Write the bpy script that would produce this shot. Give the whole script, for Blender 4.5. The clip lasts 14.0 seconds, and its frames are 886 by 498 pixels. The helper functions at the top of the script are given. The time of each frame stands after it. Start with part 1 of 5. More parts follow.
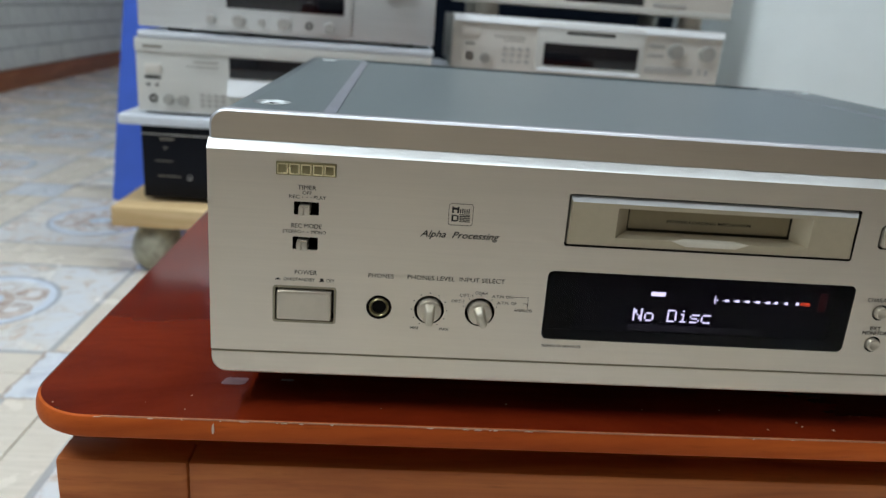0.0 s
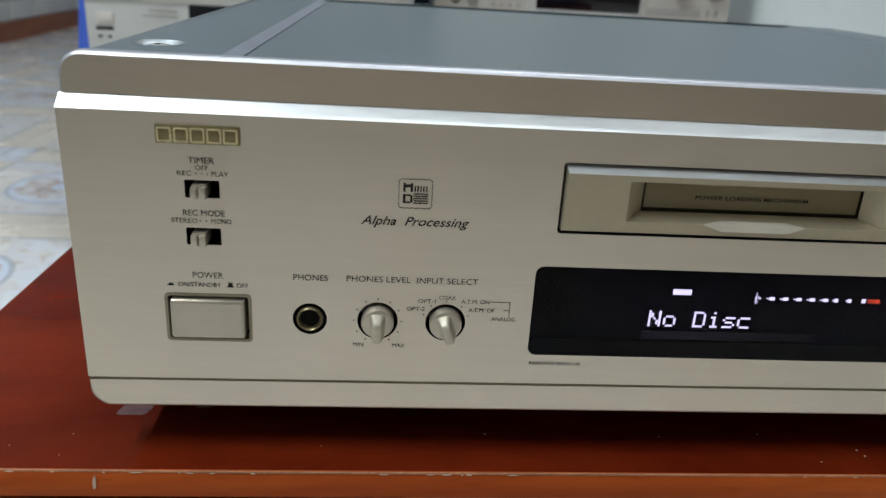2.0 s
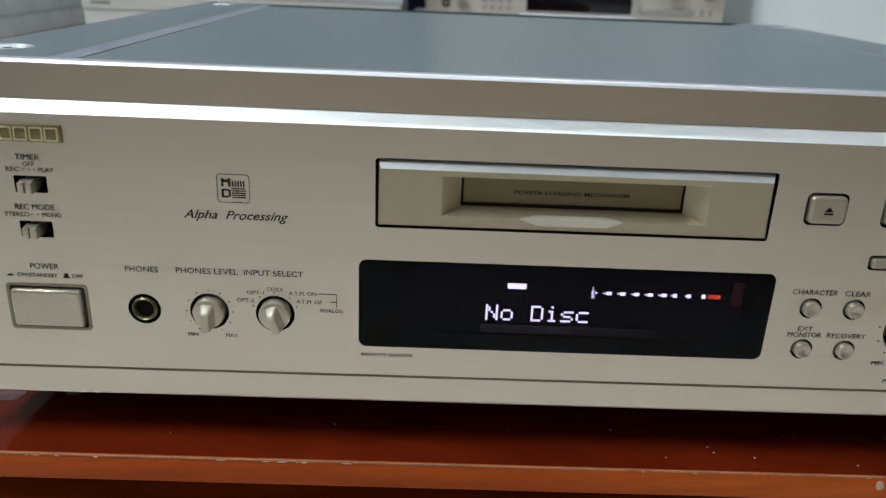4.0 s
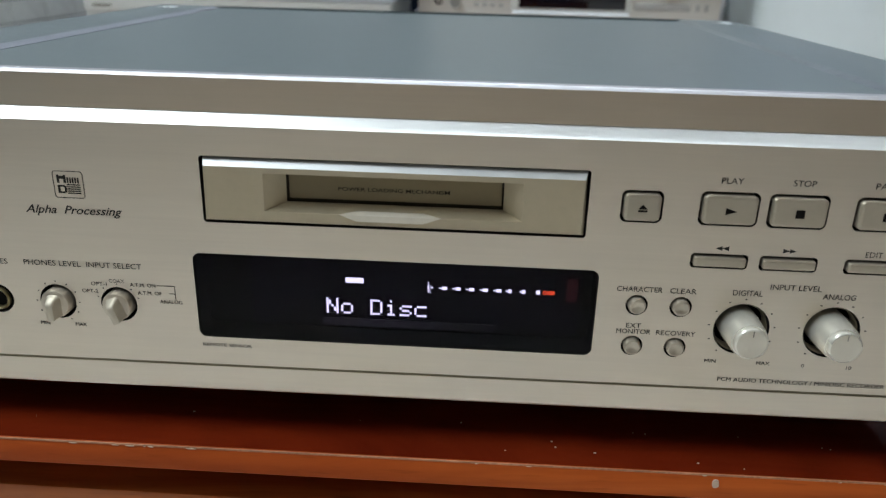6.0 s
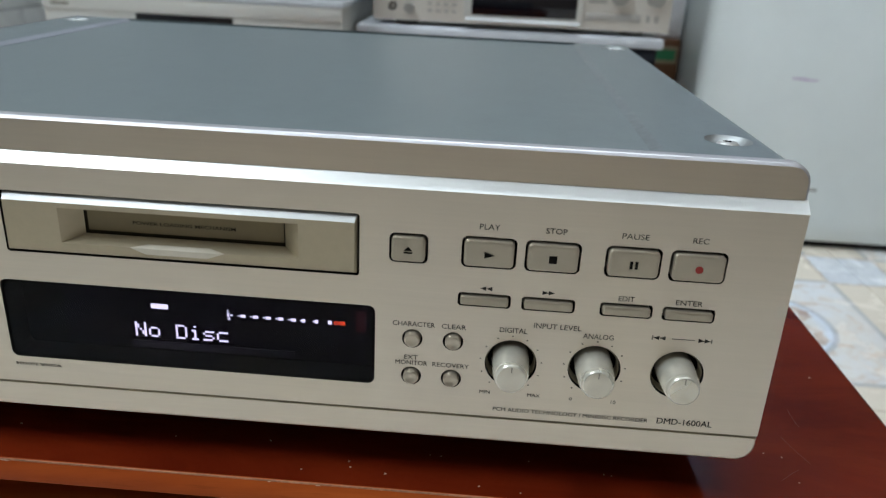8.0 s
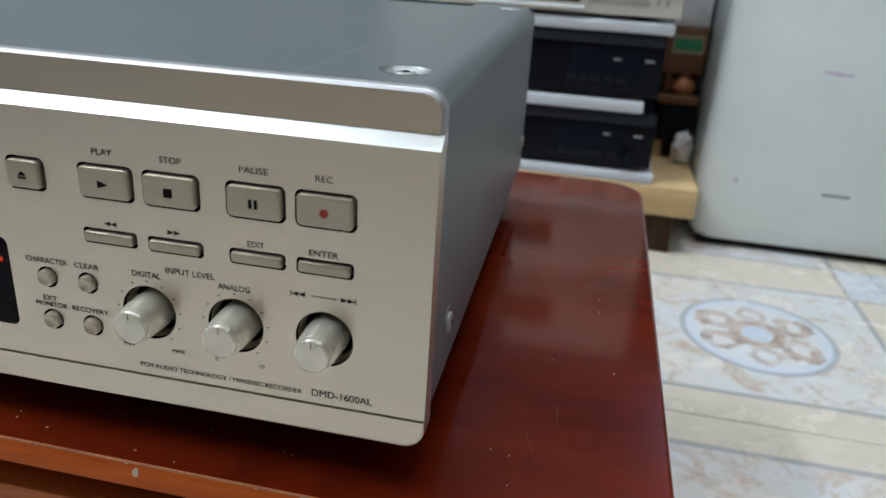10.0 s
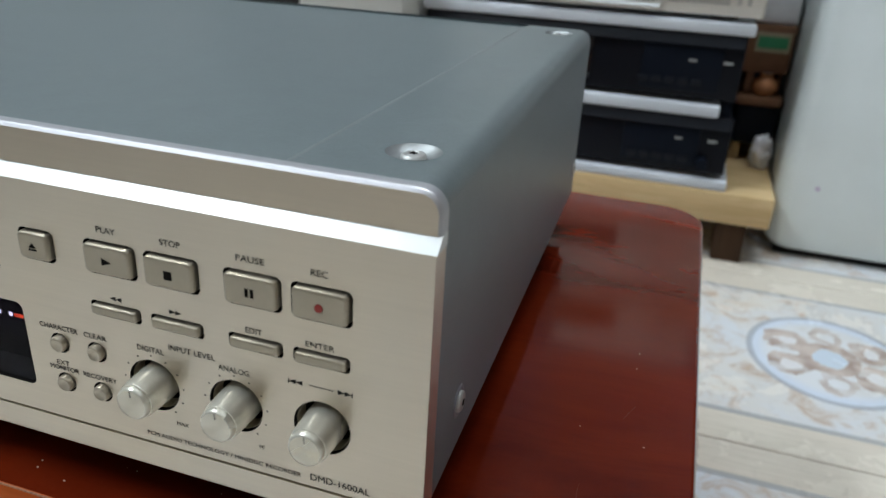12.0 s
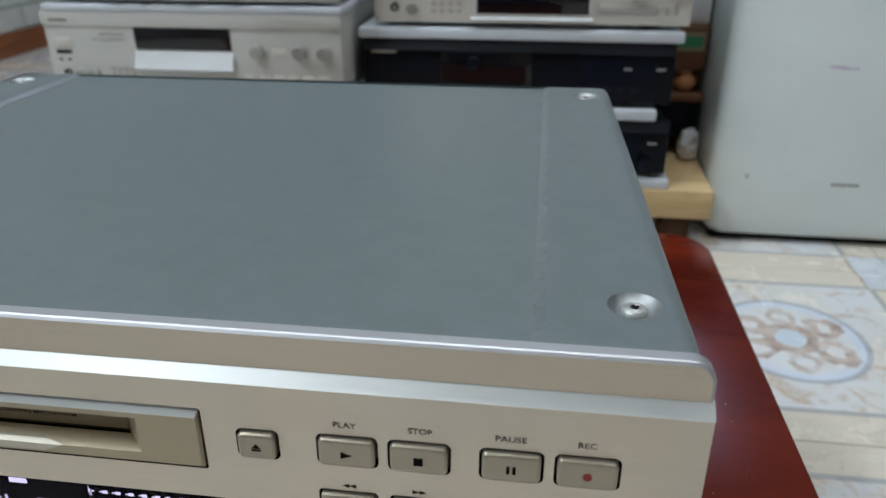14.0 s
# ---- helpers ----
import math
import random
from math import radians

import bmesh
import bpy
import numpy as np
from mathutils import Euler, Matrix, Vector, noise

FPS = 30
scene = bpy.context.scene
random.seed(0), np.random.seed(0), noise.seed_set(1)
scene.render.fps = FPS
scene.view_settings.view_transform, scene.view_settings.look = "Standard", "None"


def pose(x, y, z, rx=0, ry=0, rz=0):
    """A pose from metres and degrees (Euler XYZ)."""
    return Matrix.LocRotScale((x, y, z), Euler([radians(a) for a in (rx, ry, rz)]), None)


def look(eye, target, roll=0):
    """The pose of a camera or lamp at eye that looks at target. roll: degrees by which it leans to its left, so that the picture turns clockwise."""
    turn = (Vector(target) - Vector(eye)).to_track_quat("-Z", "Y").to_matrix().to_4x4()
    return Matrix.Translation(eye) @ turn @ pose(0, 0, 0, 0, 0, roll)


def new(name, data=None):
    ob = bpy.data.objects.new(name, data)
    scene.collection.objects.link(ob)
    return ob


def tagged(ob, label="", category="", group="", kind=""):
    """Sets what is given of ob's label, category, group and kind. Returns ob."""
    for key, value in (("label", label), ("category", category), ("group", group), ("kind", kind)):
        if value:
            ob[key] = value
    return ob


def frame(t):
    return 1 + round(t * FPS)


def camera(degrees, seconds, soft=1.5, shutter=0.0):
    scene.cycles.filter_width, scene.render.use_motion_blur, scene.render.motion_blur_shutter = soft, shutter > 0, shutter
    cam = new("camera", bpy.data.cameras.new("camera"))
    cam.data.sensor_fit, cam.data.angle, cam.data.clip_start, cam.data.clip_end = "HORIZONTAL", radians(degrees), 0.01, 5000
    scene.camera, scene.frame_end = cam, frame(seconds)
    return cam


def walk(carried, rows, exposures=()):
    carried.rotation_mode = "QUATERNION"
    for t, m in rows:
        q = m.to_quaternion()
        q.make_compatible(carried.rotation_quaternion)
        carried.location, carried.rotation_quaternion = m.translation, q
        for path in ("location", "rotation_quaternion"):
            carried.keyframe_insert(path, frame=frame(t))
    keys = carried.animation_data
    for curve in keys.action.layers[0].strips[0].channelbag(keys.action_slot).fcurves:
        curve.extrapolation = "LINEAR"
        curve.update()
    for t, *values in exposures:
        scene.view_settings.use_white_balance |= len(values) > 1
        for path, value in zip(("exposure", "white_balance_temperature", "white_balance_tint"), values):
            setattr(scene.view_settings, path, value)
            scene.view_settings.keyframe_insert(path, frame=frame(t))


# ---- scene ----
cam = camera(62.0, 14.0, 1.3)
PATH = [
    (0, (0.0779, -0.3026, 0.4083), (0.2154, 1.5941, -0.2109), 4.34),
    (0.5, (0.0771, -0.2659, 0.4005), (0.2240, 1.6228, -0.2407), 3.47),
    (1, (0.0750, -0.2378, 0.3894), (0.2395, 1.6365, -0.2886), 3.55),
    (1.5, (0.0836, -0.2236, 0.3943), (0.2527, 1.6330, -0.3300), 4.00),
    (2, (0.0986, -0.2200, 0.3940), (0.2454, 1.6354, -0.3382), 3.54),
    (2.5, (0.1095, -0.2195, 0.3959), (0.2431, 1.6345, -0.3422), 3.32),
    (3, (0.1339, -0.2271, 0.3993), (0.2448, 1.6306, -0.3333), 2.95),
    (3.2, (0.1427, -0.2266, 0.3960), (0.2361, 1.6347, -0.3299), 2.78),
    (5.5, (0.2234, -0.2371, 0.4000), (0.1617, 1.6235, -0.3310), 1.88),
    (6, (0.2466, -0.2343, 0.4009), (0.1571, 1.6223, -0.3374), 1.48),
    (6.5, (0.2708, -0.2291, 0.4004), (0.1741, 1.6272, -0.3377), 1.48),
    (7, (0.2893, -0.2269, 0.4035), (0.1939, 1.6264, -0.3423), 1.74),
    (7.5, (0.3048, -0.2331, 0.4136), (0.1983, 1.6149, -0.3435), 2.00),
    (8, (0.3257, -0.2384, 0.4246), (0.2263, 1.6087, -0.3358), 2.79),
    (8.5, (0.3683, -0.2219, 0.4171), (0.2520, 1.6218, -0.3491), 2.88),
    (9, (0.4295, -0.2283, 0.4167), (0.2716, 1.6133, -0.3474), 2.40),
    (9.2, (0.4430, -0.2212, 0.4132), (0.2567, 1.6133, -0.3613), 2.41),
    (11.3, (0.4952, -0.1753, 0.3969), (-0.0569, 1.5914, -0.3605), 4.82),
    (11.5, (0.4970, -0.1732, 0.4034), (-0.0514, 1.5722, -0.4044), 4.39),
    (12, (0.4870, -0.1629, 0.4290), (-0.0503, 1.5719, -0.4089), 2.94),
    (12.5, (0.4635, -0.1618, 0.4556), (-0.0107, 1.5853, -0.3944), 1.01),
    (13, (0.4536, -0.1636, 0.4631), (0.0601, 1.6024, -0.3892), 0.16),
    (13.5, (0.4288, -0.1671, 0.4695), (0.1264, 1.6160, -0.3845), -0.14),
    (14, (0.3820, -0.1700, 0.4788), (0.1396, 1.6167, -0.3866), -0.22),
]
walk(cam, [(t, look(eye, target, roll)) for t, eye, target, roll in PATH],
     [(0.0, -0.13), (2.0, -0.20), (4.0, -0.11), (5.5, -0.05), (7.0, -0.11), (8.0, -0.14), (8.7, -0.22), (11.5, -0.18), (12.5, -0.27), (14.0, -0.39)])
cam.data.dof.use_dof = True
cam.data.dof.focus_distance = 0.28
cam.data.dof.aperture_fstop = 13.5

# ---- world and lights ----
world = bpy.data.worlds.new("room_air")
world.use_nodes = True
world.node_tree.nodes["Background"].inputs[0].default_value = (0.55, 0.6, 0.68, 1)
world.node_tree.nodes["Background"].inputs[1].default_value = 0.1
scene.world = world


def area_lamp(name, eye, target, sx, sy, watts, color):
    lamp = bpy.data.lights.new(name, "AREA")
    lamp.shape, lamp.size, lamp.size_y = "RECTANGLE", sx, sy
    lamp.energy, lamp.color = watts, color
    ob = new(name, lamp)
    ob.matrix_world = look(eye, target)
    return ob


# bare tubes: one high on the brick wall, one hung at the other side, one far behind; over the cabinet an added fill
# light; each shines into the room and up on the ceiling
COOL = (0.835, 0.925, 1.0)
VIOLET = (0.62, 0.62, 1.0)
TUBES_AND_FILL = (((-0.96, -0.34, 2.20), (0.75, -0.22, 0.25), 1.20, 0.07, 30.5, 22.0, COOL), ((1.55, -0.35, 2.70), (0.40, -0.25, 0.30), 1.20, 0.07, 1.5, 6.0, COOL),
         ((0.40, 0.62, 2.70), (0.40, 0.621, 0.0), 1.20, 0.08, 28.0, 13.0, COOL), ((1.45, 4.00, 2.70), (1.44, 4.00, 0.0), 1.20, 0.12, 0.5, 4.0, VIOLET))
for spot, aim, long, wide, into, up, tint in TUBES_AND_FILL:
    area_lamp("tube_light", spot, aim, long, wide, into, tint)
    area_lamp("tube_light", (spot[0], spot[1], spot[2] + 0.04), (spot[0] + 0.06, spot[1], 4.0), long, wide, up, tint)

# ---- materials ----


class Nodes:
    """Short hand for a node tree of one material."""

    def __init__(self, name):
        self.mat = bpy.data.materials.new(name)
        self.mat.use_nodes = True
        self.tree = self.mat.node_tree
        self.bsdf = self.tree.nodes["Principled BSDF"]

    def add(self, kind, **values):
        node = self.tree.nodes.new(kind)
        for key, value in values.items():
            node.inputs[key.replace("_", " ")].default_value = value
        return node

    def link(self, a, b):
        self.tree.links.new(a, b)

    def put(self, socket, value):
        if isinstance(value, bpy.types.NodeSocket):
            self.link(value, socket)
        else:
            socket.default_value = value

    def math(self, op, a, b=0.0, c=0.0):
        node = self.tree.nodes.new("ShaderNodeMath")
        node.operation = op
        for socket, value in zip(node.inputs, (a, b, c)):
            self.put(socket, value)
        return node.outputs[0]

    def mix(self, f, a, b):
        node = self.tree.nodes.new("ShaderNodeMix")
        node.data_type = "RGBA"
        self.put(node.inputs[0], f)
        for socket, value in ((node.inputs[6], a), (node.inputs[7], b)):
            self.put(socket, (*value, 1) if isinstance(value, tuple) and len(value) == 3 else value)
        return node.outputs[2]

    def coords(self, scale=(1, 1, 1)):
        tex = self.tree.nodes.new("ShaderNodeTexCoord")
        m = self.tree.nodes.new("ShaderNodeMapping")
        m.inputs["Scale"].default_value = scale
        self.link(tex.outputs["Object"], m.inputs[0])
        return m.outputs[0]

    def noise(self, where, scale, detail=4.0, rough=0.55, distort=0.0):
        n = self.add("ShaderNodeTexNoise", Scale=scale, Detail=detail, Roughness=rough, Distortion=distort)
        self.link(where, n.inputs["Vector"])
        return n.outputs[0]

    def ramp(self, f, a, b):
        """0 to 1 as f goes from a to b."""
        n = self.tree.nodes.new("ShaderNodeMapRange")
        for socket, value in zip(n.inputs, (f, a, b, 0.0, 1.0)):
            self.put(socket, value)
        return n.outputs[0]

    def bump(self, height, strength, distance):
        n = self.add("ShaderNodeBump", Strength=strength, Distance=distance)
        self.link(height, n.inputs["Height"])
        self.link(n.outputs[0], self.bsdf.inputs["Normal"])

    def set(self, **values):
        names = {"color": "Base Color", "rough": "Roughness", "metal": "Metallic", "coat": "Coat Weight", "coat_rough": "Coat Roughness",
                 "spec": "Specular IOR Level", "glow": "Emission Color", "glow_power": "Emission Strength", "clear": "Transmission Weight", "fuzz": "Sheen Weight", "fuzz_rough": "Sheen Roughness", "fuzz_tint": "Sheen Tint"}
        for key, value in values.items():
            if isinstance(value, tuple) and len(value) == 3:
                value = (*value, 1)
            self.put(self.bsdf.inputs[names[key]], value)
        return self


def plain(name, color, rough=0.5, metal=0.0, scale=60.0, vary=0.12, bump=0.0, stretch=(1, 1, 1), sheen=0.10, **more):
    """A surface of one colour with a grain and a larger unevenness in tone and gloss."""
    n = Nodes(name)
    where = n.coords(stretch)
    fine, broad = n.noise(where, scale, 5), n.noise(where, scale * 0.08, 3)
    tone = n.math("ADD", n.math("MULTIPLY", fine, 0.5), n.math("MULTIPLY", broad, 0.5))
    dark = tuple(c * (1 - vary) for c in color)
    light = tuple(min(1.0, c * (1 + vary)) for c in color)
    n.set(color=n.mix(n.ramp(tone, 0.35, 0.65), dark, light), metal=metal, **more)
    n.set(rough=n.math("MULTIPLY_ADD", n.ramp(broad, 0.3, 0.7), sheen, rough - sheen / 2))
    if bump:
        n.bump(fine, bump, 0.0008)
    return n.mat


def wood(name, dark, light, rough, along=(1, 14, 14), scale=6.0, coat=0.0, spec=0.16, sheen=0.16, pitted=0.35, blotched=0.45):
    n = Nodes(name)
    where = n.coords(along)
    grain = n.noise(where, scale, 8, 0.62, 0.9)
    broad = n.noise(n.coords((1, 1, 1)), 5.0, 3)
    pores = n.noise(n.coords(tuple(a * 3 for a in along)), scale * 4, 2)
    color = n.mix(n.ramp(grain, 0.32, 0.68), dark, light)
    color = n.mix(n.math("MULTIPLY", n.ramp(broad, 0.35, 0.75), blotched), color, dark)
    color = n.mix(n.math("MULTIPLY", n.ramp(pores, 0.6, 0.8), pitted), color, tuple(c * 0.35 for c in dark))
    n.set(color=color, coat=coat, coat_rough=0.12, spec=spec)
    n.set(rough=n.math("MULTIPLY_ADD", broad, sheen, rough - sheen / 2))
    n.bump(grain, 0.02, 0.0004)
    return n.mat


def glowing(name, color, power):
    return Nodes(name).set(color=(0.02, 0.02, 0.02), glow=color, glow_power=power, rough=0.4).mat


CHAMPAGNE = plain("champagne_aluminium", (0.664, 0.597, 0.492), 0.30, 0.97, 900.0, 0.03, 0.02, (0.03, 1, 1), 0.02)
CHAMPAGNE_SATIN = plain("champagne_satin_plastic", (0.45, 0.40, 0.31), 0.38, 0.55, 300.0, 0.04)
TRAY_SATIN = plain("warm_satin_plastic", (0.48, 0.415, 0.29), 0.40, 0.5, 300.0, 0.04)
BEIGE_METAL = plain("beige_button_metal", (0.56, 0.50, 0.40), 0.34, 0.6, 300.0, 0.04)


def brushed(mat, amount, tangent):
    """Streaks the gloss of a metal across its brush lines: tangent is a fixed direction, or 'spun' for a turned face."""
    tree = mat.node_tree
    bsdf = tree.nodes["Principled BSDF"]
    bsdf.inputs["Anisotropic"].default_value = amount
    if tangent == "spun":
        node = tree.nodes.new("ShaderNodeTangent")
        node.direction_type, node.axis = "RADIAL", "Y"
        bsdf.inputs["Anisotropic Rotation"].default_value = 0.25
    else:
        node = tree.nodes.new("ShaderNodeCombineXYZ")
        for socket, value in zip(node.inputs, tangent):
            socket.default_value = value
    tree.links.new(node.outputs[0], bsdf.inputs["Tangent"])
    return mat


brushed(CHAMPAGNE, 0.55, (0, 0, 1))
# tinted copy of the front's aluminium; warm reflected light is put into its colour
CHAMPAGNE_TINTED = brushed(plain("champagne_with_warm_reflection", (0.660, 0.583, 0.472), 0.30, 0.97, 900.0, 0.03, 0.02, (0.03, 1, 1), 0.02), 0.55, (0, 0, 1))
GRIP_METAL = plain("satin_grip_metal", (0.58, 0.53, 0.42), 0.46, 0.5, 300.0, 0.04)
SCOOP_METAL = plain("pale_scoop_metal", (0.68, 0.63, 0.52), 0.42, 0.3, 300.0, 0.04)
SLOT_METAL = plain("olive_slot_metal", (0.25, 0.20, 0.11), 0.55, 0.1, 300.0, 0.05)
SPUN = brushed(plain("spun_metal", (0.70, 0.66, 0.56), 0.30, 0.95, 300.0, 0.04), 0.92, "spun")
POLISHED = plain("polished_end_ring", (0.86, 0.84, 0.74), 0.27, 0.6, 300.0, 0.04)
KNOB_METAL = plain("turned_knob_metal", (0.93, 0.91, 0.81), 0.24, 0.6, 500.0, 0.04)
# a weak blue sheen tint stands in for bluish reflections on the cover
COVER_PAINT = plain("slate_grey_textured_paint", (0.147, 0.177, 0.181), 0.36, 0.0, 900.0, 0.09, 0.14, sheen=0.01, spec=0.6, fuzz=0.05, fuzz_rough=0.2, fuzz_tint=(0.45, 0.60, 1.0))
FAINT_SLATE = plain("faintly_pale_slate_paint", (0.162, 0.184, 0.190), 0.36, 0.0, 260.0, 0.22, sheen=0.06, spec=0.6)
PALE_SLATE = plain("pale_slate_grey_paint", (0.250, 0.262, 0.300), 0.34, 0.0, 500.0, 0.20, sheen=0.06, spec=0.6)
SCREW_METAL = plain("bright_zinc", (0.58, 0.58, 0.56), 0.48, 0.8, 400.0, 0.08)
BLACK_GAP = plain("black_gap_plastic", (0.008, 0.007, 0.006), 0.7, spec=0.1)
INK = plain("dark_grey_print", (0.022, 0.020, 0.017), 0.6, spec=0.2)
INK_SOFT = plain("grey_print", (0.20, 0.185, 0.15), 0.6)
SLOT_PRINT = plain("dark_slot_print", (0.035, 0.029, 0.018), 0.6, spec=0.1)
BUTTON_INK = plain("black_button_print", (0.010, 0.009, 0.008), 0.7, spec=0.05)
SLOT_SHADE = plain("dark_brown_slot_shade", (0.045, 0.037, 0.022), 0.6, spec=0.2)
RED_INK = plain("red_print", (0.33, 0.022, 0.015), 0.5)
GOLD = plain("pale_gold_relief", (0.80, 0.70, 0.42), 0.25, 0.9, 300.0, 0.06)
GOLD_DARK = plain("dark_gold_plate", (0.27, 0.23, 0.12), 0.35, 0.8, 300.0, 0.1)
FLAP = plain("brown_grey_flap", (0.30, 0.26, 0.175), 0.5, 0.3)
BRIGHT_CUT = plain("bright_cut_aluminium", (0.71, 0.73, 0.72), 0.44, 0.8, 700.0, 0.03, 0.0, (0.03, 1, 1), 0.02)
RIM_CUT = plain("dull_cut_aluminium", (0.54, 0.54, 0.56), 0.48, 0.8, 700.0, 0.03, 0.0, (0.03, 1, 1), 0.02)
DISH = plain("bright_dished_steel", (0.37, 0.39, 0.39), 0.50, 0.8, 400.0, 0.08)


def smoked_pane():
    """A clear dark pane: it lets most light straight through and mirrors a little at its face."""
    n = Nodes("smoked_clear_pane")
    clear = n.tree.nodes.new("ShaderNodeBsdfTransparent")
    clear.inputs[0].default_value = (0.56, 0.53, 0.61, 1)
    gloss = n.tree.nodes.new("ShaderNodeBsdfGlossy")
    gloss.inputs["Roughness"].default_value = 0.05
    weight = n.tree.nodes.new("ShaderNodeLayerWeight")
    weight.inputs[0].default_value = 0.5
    mirror = n.math("MULTIPLY_ADD", n.math("POWER", weight.outputs["Facing"], 4.0), 0.16, 0.009)
    both = n.tree.nodes.new("ShaderNodeMixShader")
    n.link(mirror, both.inputs[0])
    n.link(clear.outputs[0], both.inputs[1])
    n.link(gloss.outputs[0], both.inputs[2])
    n.link(both.outputs[0], n.tree.nodes["Material Output"].inputs[0])
    return n.mat


PANE = smoked_pane()
TUBE_GLASS = Nodes("display_tube_glass").set(color=(0.016, 0.011, 0.020), rough=0.18, spec=0.2).mat
GLASS_BLACK = Nodes("smoked_display_window").set(color=(0.006, 0.006, 0.009), rough=0.06, spec=0.5, coat=0.3).mat
VFD_WHITE = glowing("display_white", (0.84, 0.87, 1.0), 4.0)
VFD_RED = glowing("display_red", (1.0, 0.10, 0.03), 3.6)
REFLECTION_DIM = glowing("reflection_dim_violet", (0.40, 0.39, 0.48), 0.06)
REFLECTION_DIMMER = glowing("reflection_dimmer_violet", (0.40, 0.39, 0.48), 0.035)
REFLECTION_FAINT = glowing("reflection_faint_violet", (0.40, 0.39, 0.48), 0.015)
VFD_RED_DIM = glowing("display_dim_red", (0.5, 0.05, 0.05), 0.07)
MAHOGANY = wood("red_mahogany_lacquer", (0.100, 0.0090, 0.0027), (0.198, 0.0228, 0.0056), 0.105, (1, 3.5, 3.5), 5.0, 0.0, 0.55, 0.06, 0.10, 0.2)
EDGE_WOOD = wood("worn_orange_lacquer", (0.36, 0.060, 0.010), (0.60, 0.130, 0.021), 0.55, (1, 9, 9), 5.0, 0.0, 0.10)
CABINET_WOOD = wood("orange_brown_wood", (0.32, 0.082, 0.019), (0.60, 0.190, 0.050), 0.45, (1.2, 9, 16), 5.0, 0.2)
PALE_WOOD = wood("pale_pine", (0.56, 0.38, 0.18), (0.76, 0.58, 0.33), 0.6, (1, 12, 12), 6.0)
PALE_PATCH = plain("pale_patch", (0.16, 0.085, 0.085), 0.4, 0.0, 300.0, 0.35)
SCRATCH = plain("scratched_lacquer", (0.15, 0.035, 0.020), 0.5, 0.0, 300.0, 0.35)
WORN_LINE = plain("worn_edge_line", (0.42, 0.19, 0.10), 0.7, 0.0, 900.0, 0.4)
BARE_CHIP = plain("chipped_bare_wood", (0.62, 0.46, 0.34), 0.8)
BLACK_METAL = plain("black_painted_metal", (0.004, 0.007, 0.014), 0.46, 0.0, 500.0, 0.1, 0.03, spec=0.14)
BLACK_GLOSS = plain("black_semi_gloss_face", (0.007, 0.009, 0.014), 0.45, 0.0, 300.0, 0.1, spec=0.28)
BLACK_FACE = plain("black_satin_face", (0.006, 0.007, 0.011), 0.42, 0.0, 300.0, 0.1, spec=0.14)
SILVER = plain("pale_silver_face", (0.68, 0.68, 0.64), 0.36, 0.15, 600.0, 0.03, 0.02, (0.03, 1, 1))
SILVER_WARM = plain("warm_silver_face", (0.75, 0.72, 0.66), 0.40, 0.15, 600.0, 0.03, 0.02, (0.03, 1, 1))
SILVER_BRIGHT = plain("brushed_silver_face", (0.70, 0.72, 0.72), 0.32, 0.35, 700.0, 0.05, 0.04, (0.03, 1, 1))
TRAY_WHITE = plain("bright_pale_metal", (0.72, 0.74, 0.75), 0.42, 0.1, 300.0, 0.03)
KEY_GREY = plain("dull_grey_key", (0.46, 0.45, 0.42), 0.45, 0.2, 300.0, 0.05)
FOAM = plain("white_foam_board", (0.66, 0.70, 0.75), 0.7, 0.0, 200.0, 0.05, 0.1)
BLUE = plain("blue_plastic_sheet", (0.06, 0.15, 0.68), 0.4, 0.0, 20.0, 0.1)
APPLIANCE = plain("off_white_enamel", (0.81, 0.88, 0.88), 0.32, 0.0, 12.0, 0.04, 0.0, coat=0.2)
RUBBER = plain("black_rubber", (0.014, 0.014, 0.014), 0.8, spec=0.2)
STONE = plain("grey_green_stone", (0.30, 0.29, 0.22), 0.7, 0.0, 60.0, 0.65, 0.8)
CARDBOARD = plain("brown_cardboard", (0.17, 0.075, 0.035), 0.8, 0.0, 50.0, 0.15)
SHADED_WOOD = wood("shaded_brown_wood", (0.035, 0.018, 0.010), (0.085, 0.045, 0.024), 0.6, (12, 12, 1), 6.0)
GREEN = plain("green_print", (0.03, 0.24, 0.10), 0.6)
ORANGE = plain("orange_clay", (0.52, 0.22, 0.09), 0.5, 0.0, 40.0, 0.2)
WHITE_BAG = plain("white_plastic_film", (0.84, 0.85, 0.90), 0.35, 0.0, 60.0, 0.06, 0.3)
BRICK_PAINT = plain("white_painted_brick", (0.72, 0.76, 0.72), 0.55, 0.0, 25.0, 0.10, 0.5)
UNSEEN_LAVENDER = plain("unseen_wall_lavender", (0.52, 0.55, 0.84), 0.7, 0.0, 20.0, 0.05, 0.1)
GREY_MARK = plain("faded_grey_print", (0.36, 0.38, 0.37), 0.6)
GREY_KNOB = plain("grey_turned_knob", (0.46, 0.46, 0.43), 0.36, 0.6, 300.0, 0.06)
MORTAR = plain("grey_mortar", (0.38, 0.40, 0.39), 0.85, 0.0, 80.0, 0.12, 0.4)
UNSEEN_BROWN = plain("unseen_wall_brown", (0.34, 0.275, 0.215), 0.7, 0.0, 20.0, 0.06, 0.1)
CEILING_PAINT = plain("white_ceiling_paint", (0.80, 0.80, 0.79), 0.8, 0.0, 20.0, 0.04)
SKIRTING = wood("brown_skirting_wood", (0.23, 0.078, 0.028), (0.46, 0.170, 0.062), 0.45, (12, 1, 12), 4.0, 0.2)
GROUT = plain("grey_grout", (0.36, 0.35, 0.33), 0.85, 0.0, 90.0, 0.15)
